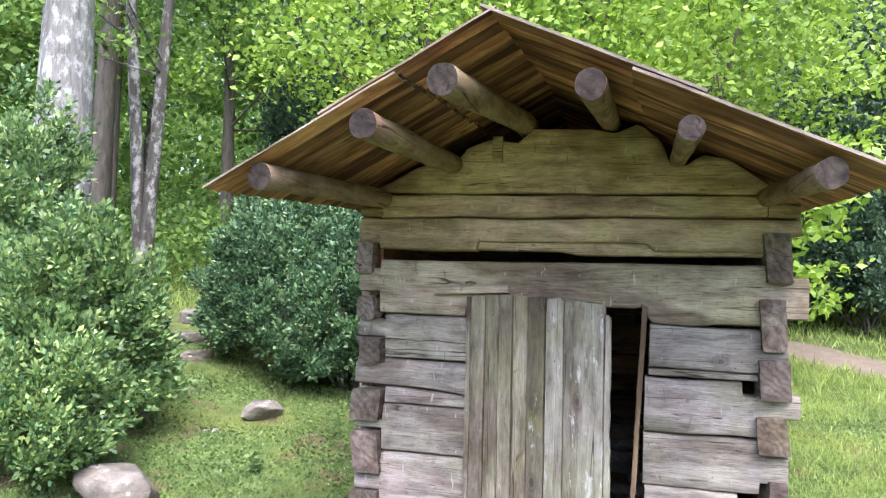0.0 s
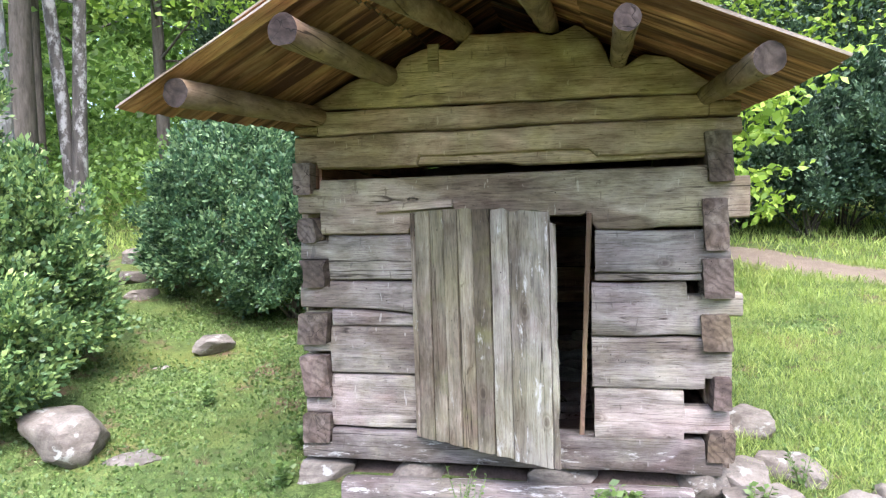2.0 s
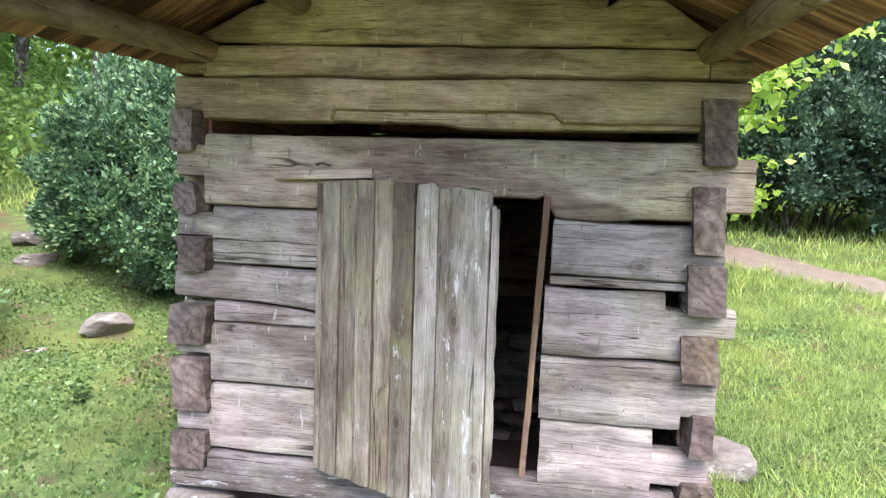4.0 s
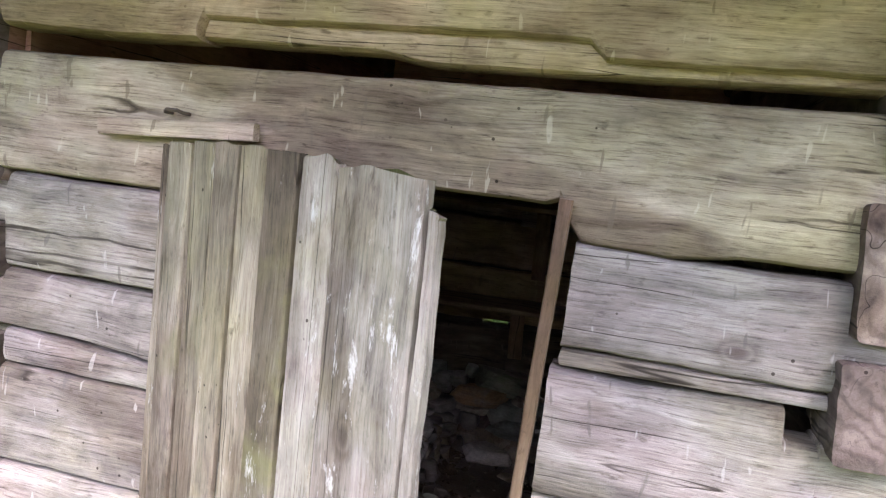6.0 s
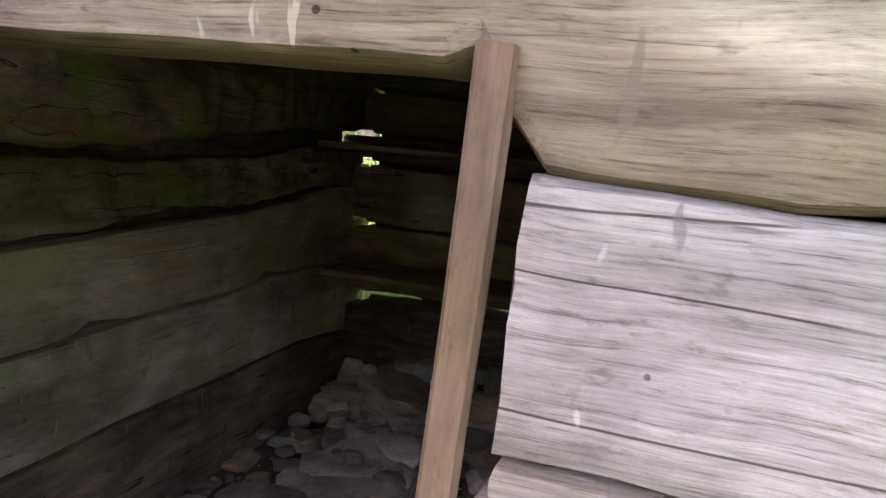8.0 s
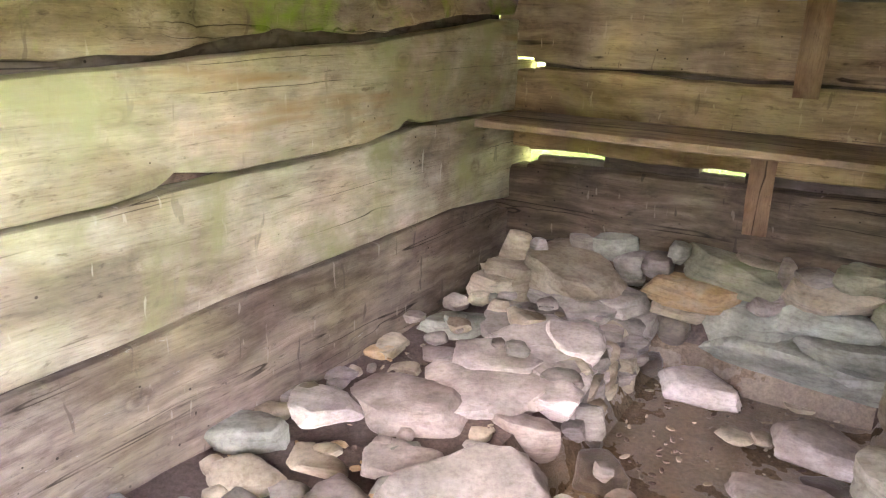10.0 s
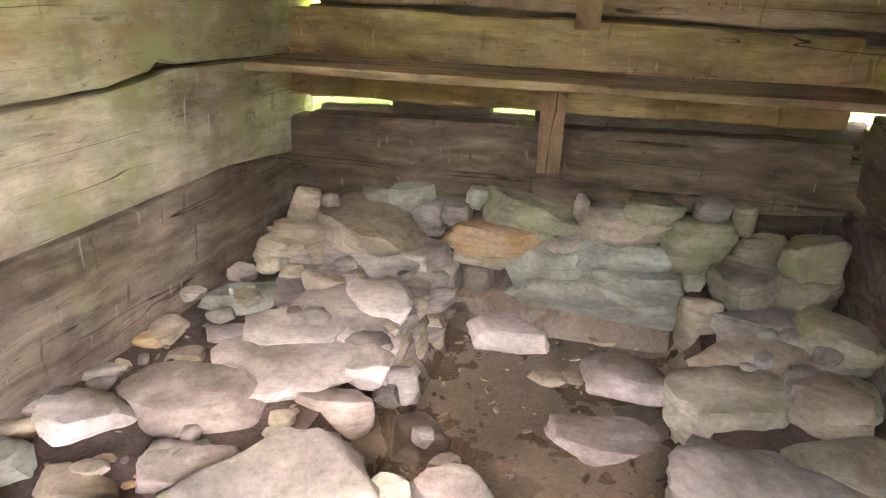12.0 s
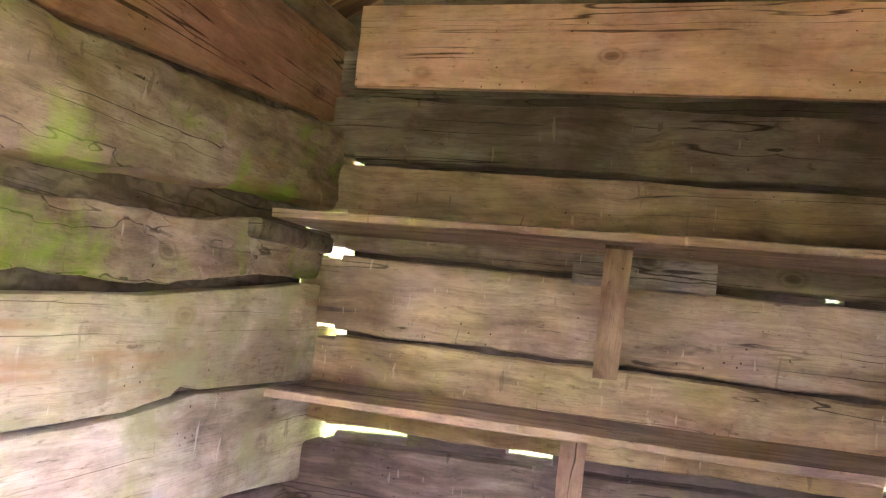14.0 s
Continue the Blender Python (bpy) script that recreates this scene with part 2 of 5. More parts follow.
GREY_X = wood("grey_timber", (0.117, 0.1, 0.088), (0.281, 0.252, 0.229), (0.456, 0.419, 0.382), "x", bump=0.6, streaks=0.9)
TAN_X = wood("tan_timber", (0.151, 0.117, 0.086), (0.367, 0.308, 0.238), (0.562, 0.486, 0.378), "x", moss=(0.33, 0.3, 0.14), moss_at=0.6, bump=0.55, streaks=0.9)
OLIVE_X = wood("olive_timber", (0.194, 0.14, 0.093), (0.443, 0.346, 0.238), (0.626, 0.513, 0.373), "x", bump=0.55, streaks=0.9)
SILL_X = wood("sill_timber", (0.07, 0.06, 0.056), (0.15, 0.135, 0.128), (0.25, 0.228, 0.217), "x", white=0.09, bump=0.5, streaks=0.9)
END_Y = wood("log_end", (0.065, 0.05, 0.042), (0.16, 0.13, 0.112), (0.28, 0.235, 0.205), "y", scars=False, vary=0.4, streaks=0.12, rings=True)
END_X = wood("dark_seam_blocker", (0.05, 0.04, 0.035), (0.11, 0.09, 0.075), (0.18, 0.15, 0.13), "x", scars=False)
LEFT_Y = wood("beige_wall_timber", (0.213, 0.19, 0.14), (0.403, 0.37, 0.274), (0.538, 0.504, 0.398), "y", moss=(0.27, 0.265, 0.13), moss_at=0.5)
LEFT_DARK_Y = wood("dark_wall_timber", (0.075, 0.056, 0.042), (0.19, 0.152, 0.115), (0.33, 0.285, 0.225), "y", white=0.01)
LEFT_PALE_Y = wood("pale_wall_timber", (0.302, 0.258, 0.185), (0.504, 0.448, 0.336), (0.638, 0.582, 0.47), "y", moss=(0.36, 0.355, 0.19), moss_at=0.5, rust=(0.4, 0.25, 0.13), rust_at=0.6)
MOSSY_Y = wood("mossy_timber", (0.14, 0.097, 0.071), (0.324, 0.254, 0.194), (0.518, 0.443, 0.356), "y", moss=(0.23, 0.36, 0.03), moss_at=0.51, rust=(0.3, 0.155, 0.065), bump=0.8)
BACK_X = wood("back_wall_timber", (0.172, 0.121, 0.083), (0.356, 0.265, 0.19), (0.529, 0.414, 0.305), "x")
# Yellow light under the shelf is painted into this log's colour, moss tint included.
BACK_LIT_X = wood("yellow_lit_back_timber", (0.154, 0.11, 0.061), (0.33, 0.253, 0.138), (0.495, 0.396, 0.231), "x", moss=(0.27, 0.23, 0.07), moss_at=0.54)
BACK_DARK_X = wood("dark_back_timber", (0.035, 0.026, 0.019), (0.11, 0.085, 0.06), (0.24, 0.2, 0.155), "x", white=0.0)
BACK_GREY_X = wood("back_wall_grey_timber", (0.08, 0.06, 0.048), (0.185, 0.15, 0.124), (0.31, 0.262, 0.222), "x")
RED_X = wood("red_board", (0.4, 0.225, 0.16), (0.58, 0.36, 0.27), (0.68, 0.48, 0.38), "x", bump=0.12, scars=False, streaks=0.2, stained=0.15)
RED_Y = wood("red_brown_board", (0.2, 0.1, 0.07), (0.34, 0.185, 0.13), (0.45, 0.27, 0.2), "y", bump=0.12, scars=False, stained=0.3)
SHELF_X = wood("shelf_board", (0.14, 0.1, 0.07), (0.27, 0.2, 0.14), (0.36, 0.28, 0.2), "x", bump=0.15)
BRACE_Z = wood("brace_board", (0.15, 0.09, 0.055), (0.27, 0.18, 0.11), (0.37, 0.27, 0.17), "z", bump=0.15, scars=False)
DOOR_OLD_Z = wood("door_board_brown", (0.06, 0.05, 0.04), (0.185, 0.165, 0.125), (0.33, 0.3, 0.245), "z", moss=(0.15, 0.145, 0.065), moss_at=0.55, white=0.04, vary=0.4, bump=0.5, scars=False, streaks=0.8)
DOOR_PALE_Z = wood("door_board_pale", (0.11, 0.1, 0.084), (0.26, 0.245, 0.212), (0.37, 0.352, 0.32), "z", white=0.08, scars=False, bump=0.5, streaks=0.7)
POLE_Z = wood("pole_wood", (0.1, 0.065, 0.042), (0.2, 0.14, 0.1), (0.3, 0.22, 0.16), "z", bump=0.2)
PURLIN_Y = wood("purlin_log", (0.1, 0.066, 0.042), (0.23, 0.165, 0.108), (0.36, 0.275, 0.185), "y", scars=False)
CUT = wood("purlin_cut_end", (0.016, 0.012, 0.01), (0.038, 0.03, 0.026), (0.085, 0.07, 0.063), "y", scars=False, streaks=0.1, rings=True)
SHAKE = wood("roof_shake", (0.075, 0.03, 0.02), (0.48, 0.245, 0.14), (0.7, 0.48, 0.29), "x", rough=0.8, scars=False, vary=0.6, rust=(0.075, 0.03, 0.02), rust_at=0.48)
SHAKE_TOP = wood("roof_shake_grey", (0.12, 0.1, 0.085), (0.23, 0.2, 0.17), (0.34, 0.305, 0.27), "x", scars=False, vary=0.3)
IRON, _n, _l, _b = material("rusty_iron")
_b.inputs["Base Color"].default_value = (0.12, 0.09, 0.075, 1)
_b.inputs["Roughness"].default_value, _b.inputs["Metallic"].default_value = 0.7, 0.5
ROCK = stone("field_stone", (0.15, 0.138, 0.124), (0.26, 0.24, 0.215), (0.37, 0.345, 0.31))
ROCK_PINK = stone("pinkish_stone", (0.16, 0.135, 0.118), (0.27, 0.235, 0.208), (0.4, 0.36, 0.325))
# Pale dusty stone; door light on the pile is added to its colour.
ROCK_PALE = stone("dusty_lit_pale_stone", (0.31, 0.27, 0.248), (0.46, 0.42, 0.388), (0.58, 0.545, 0.51))
ROCK_BENCH = stone("olive_bench_stone", (0.2, 0.19, 0.14), (0.33, 0.315, 0.245), (0.45, 0.43, 0.34), moss=(0.2, 0.205, 0.1))
ROCK_GREEN = stone("greenish_stone", (0.16, 0.17, 0.14), (0.27, 0.285, 0.24), (0.38, 0.395, 0.34))
ROCK_MOSS = stone("mossy_stone", (0.17, 0.175, 0.12), (0.285, 0.29, 0.205), (0.4, 0.4, 0.29), moss=(0.17, 0.205, 0.09))
ROCK_TAN = stone("tan_stone", (0.2, 0.168, 0.118), (0.33, 0.288, 0.215), (0.43, 0.39, 0.305))
ROCK_RUST = stone("rust_stone", (0.28, 0.18, 0.09), (0.41, 0.29, 0.165), (0.38, 0.33, 0.255))
ROCK_WET = stone("wet_stone", (0.05, 0.04, 0.03), (0.1, 0.08, 0.06), (0.16, 0.13, 0.1), wet=True)
ROCK_OUT = stone("lichened_stone", (0.09, 0.08, 0.068), (0.155, 0.14, 0.122), (0.235, 0.215, 0.192), lichen=True)


# ---- makers ----
def link(name, bm, mat, parent=None, label="", smooth=True):
    me = bpy.data.meshes.new(name)
    bmesh.ops.recalc_face_normals(bm, faces=bm.faces)
    bm.to_mesh(me)
    bm.free()
    mats = mat if isinstance(mat, (list, tuple)) else [mat]
    for x in mats:
        me.materials.append(x)
    if smooth:
        me.shade_smooth()
        me.set_sharp_from_angle(angle=radians(38))
    ob = new(name, me)
    if parent:
        ob.parent = parent
    if label:
        ob["label"] = label
    return ob


def part(name, bm, mat, parent, label="", smooth=True):
    return link(name, bm, mat, parent, label, smooth)


def root(name, label, category, kind="", group=""):
    return tagged(new(name), label, category, group, kind)


def wob(p, s, seed):
    return noise.noise(Vector((p[0] * s + seed * 7.3, p[1] * s - seed * 3.1, p[2] * s + seed * 1.7)))


def beam(u0, u1, z0, z1, v0, v1, axis="x", seed=1, wave=0.012, hew=0.006, necks=(), tops=None, bottoms=None, step=0.05, r=0.025):
    """A hewn log: u along its axis, v across, with wavy edges and hewn faces. necks: (ua, ub, z0, z1) stretches cut down for
    the corner notches; with (..., v0, v1, lean) also narrowed and leaning. tops and bottoms: (u, z) corners of an edge that is not straight."""
    bm = bmesh.new()
    us = list(np.arange(u0, u1, step)) + [u1]
    for ua, ub, *_rest in necks:
        for e in (ua, ub):
            if u0 < e < u1:
                us += [e - 0.002, e + 0.002]
    us = sorted(us)

    def along(pairs, u, other):
        if not pairs:
            return other
        return float(np.interp(u, [p[0] for p in pairs], [p[1] for p in pairs]))

    rings = []
    for u in us:
        a, b = along(bottoms, u, z0), along(tops, u, z1)
        a += wave * noise.noise(Vector((u * 2.3, seed * 5.7, 1.0))) + 0.4 * wave * noise.noise(Vector((u * 9, seed * 2.7, 3.0)))
        b += wave * noise.noise(Vector((u * 2.1, seed * 4.3, 9.0))) + 0.4 * wave * noise.noise(Vector((u * 8, seed * 3.7, 5.0)))
        w0, w1, lean = v0, v1, 0.0
        for ua, ub, na, nb, *more in necks:
            if ua <= u <= ub:
                a, b = (max(a, na), min(b, nb)) if not more else (na + 0.3 * (a - z0), nb + 0.3 * (b - z1))
                if more:
                    w0, w1, lean = more
        k = min(r, 0.3 * (b - a), 0.3 * (w1 - w0))
        pts = []
        n_side = 6
        for i in range(n_side + 1):
            pts.append((w0, a + k + (b - a - 2 * k) * i / n_side))
        pts += [(w0 + 0.3 * k, b - 0.3 * k), (w0 + k, b), ((w0 + w1) / 2, b), (w1 - k, b), (w1 - 0.3 * k, b - 0.3 * k)]
        for i in range(n_side + 1):
            pts.append((w1, b - k - (b - a - 2 * k) * i / n_side))
        pts += [(w1 - 0.3 * k, a + 0.3 * k), (w1 - k, a), ((w0 + w1) / 2, a), (w0 + k, a), (w0 + 0.3 * k, a + 0.3 * k)]
        ring = []
        for v, z in pts:
            d = hew * wob((u, v * 0.3, z), 5.0, seed) + 0.5 * hew * wob((u, v, z), 17.0, seed + 3)
            v += (d if v < (w0 + w1) / 2 else -d) + lean * (z - (a + b) / 2)
            e = 0.004 * wob((u, v, z), 40.0, seed) if u in (us[0], us[-1]) else 0
            ring.append(bm.verts.new((u + e, v, z) if axis == "x" else (v, u + e, z)))
        rings.append(ring)
    m = len(rings[0])
    for p, q in zip(rings, rings[1:]):
        for i in range(m):
            bm.faces.new((p[i], p[(i + 1) % m], q[(i + 1) % m], q[i]))
    bm.faces.new(rings[0][::-1])
    bm.faces.new(rings[-1])
    return bm


def plank(size, seed=1, rag=0.0, r=0.004, nz=10, nx=3, crown=0.0, nibble=0.0):
    """An upright board, base at the origin's height: width x, thickness y, height z, worn edges."""
    w, t, h = size
    bm = bmesh.new()
    rings = []
    for j in range(nz + 1):
        z = h * j / nz
        lo = -w / 2 + 0.004 * noise.noise(Vector((z * 4, seed * 3.3, 0))) + 0.002 * noise.noise(Vector((z * 17, seed, 2)))
        hi = w / 2 + 0.004 * noise.noise(Vector((z * 4, seed * 6.1, 4))) + 0.003 * noise.noise(Vector((z * 17, seed, 6)))
        if nibble:
            hi -= nibble * max(0.0, noise.noise(Vector((z * 7, seed, 11))) + 0.5 * noise.noise(Vector((z * 29, seed, 13))))
        ring = []
        for x, y in [(lo, -t / 2 + r), (lo + r, -t / 2)] + [(lo + (hi - lo) * i / (nx + 1), -t / 2) for i in range(1, nx + 1)] + [
                (hi - r, -t / 2), (hi, -t / 2 + r), (hi, t / 2), (lo, t / 2)]:
            zz = z
            if rag and j in (0, nz):
                zz += rag * noise.noise(Vector((x * 30, seed * 2.2, j)))
            if j == nz:
                zz -= crown * min(1.0, abs(2 * x / w)) ** 4
            ring.append(bm.verts.new((x, y + 0.002 * noise.noise(Vector((x * 9, seed, z * 3))), zz)))
        rings.append(ring)
    m = len(rings[0])
    for p, q in zip(rings, rings[1:]):
        for i in range(m):
            bm.faces.new((p[i], p[(i + 1) % m], q[(i + 1) % m], q[i]))
    bm.faces.new(rings[0][::-1])
    bm.faces.new(rings[-1])
    return bm


def tube(points, radii, sides=10, seed=1, rough=0.0, cap=True):
    """A tapering round limb through points."""
    bm = bmesh.new()
    rings = []
    pts = [Vector(p) for p in points]
    for i, p in enumerate(pts):
        d = (pts[min(i + 1, len(pts) - 1)] - pts[max(i - 1, 0)]).normalized()
        s = d.cross(Vector((0.31, 0.17, 0.93) if abs(d.z) < 0.9 else (1, 0.1, 0))).normalized()
        t = d.cross(s)
        ring = []
        for k in range(sides):
            a = 2 * math.pi * k / sides
            rr = radii[i] * (1 + rough * noise.noise(Vector((math.cos(a) * 1.5, math.sin(a) * 1.5, i * 0.6 + seed * 9))))
            ring.append(bm.verts.new(p + rr * (math.cos(a) * s + math.sin(a) * t)))
        rings.append(ring)
    for p, q in zip(rings, rings[1:]):
        for k in range(sides):
            bm.faces.new((p[k], p[(k + 1) % sides], q[(k + 1) % sides], q[k]))
    if cap:
        bm.faces.new(rings[0][::-1])
        bm.faces.new(rings[-1])
    return bm


def boulder(size, seed=1, flat=0.35, sub=3, jag=0.16, power=2.6):
    """A field stone, centre at the origin: a lump broken by flat facets."""
    bm = bmesh.new()
    bmesh.ops.create_icosphere(bm, subdivisions=sub, radius=1)
    rnd = random.Random(seed)
    cuts = []
    for _ in range(11):
        a = rnd.uniform(0, 6.28)
        d = Vector((math.cos(a), math.sin(a), rnd.gauss(0, 0.4))).normalized()
        cuts.append((d, rnd.uniform(0.6, 0.88)))
    cuts.append((Vector((rnd.gauss(0, 0.08), rnd.gauss(0, 0.08), 1)).normalized(), 1 - flat))
    cuts.append((Vector((rnd.gauss(0, 0.5), rnd.gauss(0, 0.5), 1)).normalized(), rnd.uniform(0.66, 0.8)))
    o1, o2 = Vector((seed * 3.7, 0, 0)), Vector((0, seed * 2.1, 0))
    for v in bm.verts:
        p = v.co.copy()
        q = (abs(p.x) ** power + abs(p.y) ** power + abs(p.z) ** power) ** (1 / power)
        p *= (1 / q) * (1 + 1.4 * jag * noise.noise(p * 1.4 + o1))
        for d, k in cuts:
            o = p.dot(d) - k
            if o > 0:
                p -= d * o * 0.9
        p *= 1 + 0.06 * noise.noise(p * 2.6 + o2) + 0.045 * noise.noise(p * 6 + o1) + 0.02 * noise.noise(p * 15 + o2)
        p.z += 0.02 * noise.noise(Vector((p.x * 4, p.y * 4, p.z * 14)) + o1) + flat * 0.4
        p.x, p.y, p.z = p.x * size[0] / 1.45, p.y * size[1] / 1.45, p.z * size[2] / 1.5
        v.co = p
    return bm


def put_stone(name, x, y, z, size, turn, mat, seed, label, tilt=(0, 0), flat=0.35, parent=None, group="", sub=3, power=2.6):
    ob = link(name, boulder(size, seed, flat, 4 if size[0] > 0.17 and sub == 3 else sub, power=power), mat, parent)
    ob.matrix_world = pose(x, y, z, tilt[0], tilt[1], turn)
    if not parent:
        tagged(ob, label, "stone", group)
    return ob


# ---- the ground: one sheet to the horizon, rising behind the hut ----
def smooth(a, b, x):
    t = min(1.0, max(0.0, (x - a) / (b - a)))
    return t * t * (3 - 2 * t)


def terrain(x, y):
    back = max(0.0, y + 0.6)
    left = smooth(0.9, -1.6, x)
    rise = back * (0.11 + 0.07 * left)
    far = math.hypot(x, y)
    rise = min(rise, 7.0 + 0.02 * far)
    bank = 0.3 * smooth(-2.6, -4.6, x) * smooth(-2.5, 1.0, y)
    z = -0.13 + rise + bank + 0.05 * noise.noise(Vector((x * 0.7, y * 0.7, 2.0))) * smooth(0.5, 3, far)
    z += 0.018 * noise.noise(Vector((x * 3.1, y * 3.1, 7.0)))
    # the sunken spring room
    room = smooth(-1.16, -1.06, x) * smooth(1.22, 1.12, x) * smooth(-0.02, 0.12, y) * smooth(3.2, 3.1, y)
    floor = 0.02 + 0.02 * noise.noise(Vector((x * 6, y * 6, 1.0)))
    pit = smooth(-0.36, -0.22, x) * smooth(0.62, 0.54, x) * smooth(1.2, 1.5, y) * smooth(2.88, 2.8, y)
    floor += (-0.175 - floor) * pit
    return z + (floor - z) * room


def soil():
    m, n, l, b = material("grass_and_soil")
    v = coords(n, l, (1, 1, 1), False)
    big, mid, fine = tex(n, l, v, 0.9, 5), tex(n, l, v, 7.0, 7, 0.7), tex(n, l, v, 60.0, 4, 0.8)
    g = ramp(n, [(0.3, (0.035, 0.05, 0.018)), (0.5, (0.085, 0.125, 0.042)), (0.7, (0.16, 0.21, 0.075))])
    l.new(mid, g.inputs[0])
    moss = ramp(n, [(0.5, (0, 0, 0)), (0.68, (1, 1, 1))])
    l.new(big, moss.inputs[0])
    c = mix(n, l, moss.outputs[0], g.outputs[0], (0.13, 0.15, 0.045))
    d = ramp(n, [(0.54, (0, 0, 0)), (0.64, (1, 1, 1))])
    l.new(tex(n, l, v, 2.4, 6, 0.7), d.inputs[0])
    c = mix(n, l, d.outputs[0], c, (0.13, 0.088, 0.062))
    sp = ramp(n, [(0.3, (0.45, 0.45, 0.4)), (0.65, (1.25, 1.25, 1.1))])
    l.new(fine, sp.inputs[0])
    c = mix(n, l, 1.0, c, sp.outputs[0], "MULTIPLY")
    l.new(c, b.inputs["Base Color"])
    b.inputs["Roughness"].default_value, b.inputs["Specular IOR Level"].default_value = 0.95, 0.1
    bp = n.new("ShaderNodeBump")
    bp.inputs["Strength"].default_value, bp.inputs["Distance"].default_value = 0.8, 0.03
    l.new(mix(n, l, 0.5, mid, fine), bp.inputs["Height"])
    l.new(bp.outputs[0], b.inputs["Normal"])
    return m


def earth(name, a, c3, rough):
    m, n, l, b = material(name)
    v = coords(n, l, (1, 1, 1), False)
    col = ramp(n, [(0.3, a), (0.7, c3)])
    l.new(tex(n, l, v, 6.0, 9, 0.75, 0.6), col.inputs[0])
    sp = ramp(n, [(0.35, (0.6, 0.58, 0.56)), (0.6, (1.15, 1.15, 1.15))])
    fine = tex(n, l, v, 70.0, 5, 0.8)
    l.new(fine, sp.inputs[0])
    l.new(mix(n, l, 1.0, col.outputs[0], sp.outputs[0], "MULTIPLY"), b.inputs["Base Color"])
    b.inputs["Roughness"].default_value = rough
    bp = n.new("ShaderNodeBump")
    bp.inputs["Strength"].default_value, bp.inputs["Distance"].default_value = 0.5, 0.01
    l.new(fine, bp.inputs["Height"])
    l.new(bp.outputs[0], b.inputs["Normal"])
    return m


SOIL = soil()
DIRT = earth("dry_dark_soil", (0.05, 0.033, 0.025), (0.14, 0.1, 0.08), 0.95)
MUD = earth("wet_mud", (0.125, 0.092, 0.06), (0.225, 0.172, 0.115), 0.28)
_n, _l = MUD.node_tree.nodes, MUD.node_tree.links
_w = ramp(_n, [(0.38, (0.14, 0.14, 0.14)), (0.62, (0.5, 0.5, 0.5))])
_l.new(tex(_n, _l, coords(_n, _l, (1, 1, 1), False), 3.0, 4), _w.inputs[0])
_l.new(_w.outputs[0], _n["Principled BSDF"].inputs["Roughness"])
TRACK = earth("trodden_path", (0.11, 0.082, 0.058), (0.22, 0.175, 0.13), 0.95)


def sheet(xs, ys, height):
    bm = bmesh.new()
    grid = [[bm.verts.new((x, y, height(x, y))) for y in ys] for x in xs]
    for a, b in zip(grid, grid[1:]):
        for j in range(len(ys) - 1):
            bm.faces.new((a[j], b[j], b[j + 1], a[j + 1]))
    return bm


def steps(near0, near1, fine, far):
    inner = list(np.arange(near0, near1, fine))
    out, s, p = [], fine, near0
    while p > -far:
        s *= 1.25
        p -= s
        out.append(p)
    s, p = fine, near1
    right = [near1]
    while p < far:
        s *= 1.25
        p += s
        right.append(p)
    return out[::-1] + inner + right


bm = sheet(steps(-4.0, 3.5, 0.07, 400), steps(-4.5, 5.0, 0.07, 400), terrain)
for f in bm.faces:
    c = f.calc_center_median()
    if -1.12 < c.x < 1.16 and 0.06 < c.y < 3.14:
        f.material_index = 2 if c.z < -0.06 else 1
tagged(link("ground", bm, [SOIL, DIRT, MUD]), "mossy grass and clover ground with bare patches", "ground", kind="structure")


# ---- the log hut ----
LEAN = math.tan(radians(0.8))


def log(parent, *a, mat=None, label="", **k):
    if len(a) > 6 and a[6] == "y" and k.get("necks"):
        k["necks"] = [(p, q, na - LEAN * a[4], nb - LEAN * a[4], *more) if more else (p, q, na, nb) for p, q, na, nb, *more in k["necks"]]
    bm = beam(*a, **k)
    if len(a) > 6 and a[6] == "y":
        for f in bm.faces:
            f.material_index = 1 if f.calc_center_median().y < 0.04 else 0
        mat = [mat, END_Y]
    return part("log", bm, mat, parent, label)


front = root("wall_front", "front wall of hewn notched logs, weathered grey", "wall", "structure")
front.matrix_world = pose(0, 0, 0, 0, 0.8, 0)
T = 0.15
FL, FR = -1.01, 1.075
log(front, -1.19, 1.16, 0.08, 0.262, -0.02, T, seed=1, mat=SILL_X, necks=[(-2, FL, 0.08, 0.175), (FR, 2, 0.08, 0.17)], label="sill log with flaking whitewash")
log(front, -1.17, -0.5, 0.268, 0.58, 0, T, seed=2, mat=GREY_X, necks=[(-2, FL, 0.345, 0.44)])
log(front, -1.18, -0.5, 0.586, 0.858, 0, T, seed=3, mat=GREY_X, necks=[(-2, FL, 0.71, 0.76)])
log(front, -1.0, -0.5, 0.862, 0.955, 0.004, T, seed=4, mat=GREY_X, tops=[(-1.0, 0.965), (-0.5, 0.93)])
log(front, -1.19, -0.5, 0.96, 1.122, 0, T, seed=5, mat=GREY_X, necks=[(-2, FL, 0.965, 1.1)], bottoms=[(-1.2, 0.975), (-0.5, 0.94)])
log(front, -1.18, -0.5, 1.132, 1.39, 0, T, seed=6, mat=GREY_X, necks=[(-2, FL, 1.25, 1.36)])
log(front, 0.5, 1.2, 0.262, 0.538, 0, T, seed=7, mat=GREY_X, necks=[(0.97, 2, 0.3, 0.44)])
log(front, 0.488, 1.21, 0.545, 0.822, 0, T, seed=8, mat=GREY_X, necks=[(FR, 2, 0.6, 0.77)])
log(front, 0.488, 1.265, 0.83, 1.118, 0, T, seed=9, mat=GREY_X, necks=[(0.985, 1.06, 0.83, 1.05), (1.06, 2, 0.94, 1.06)])
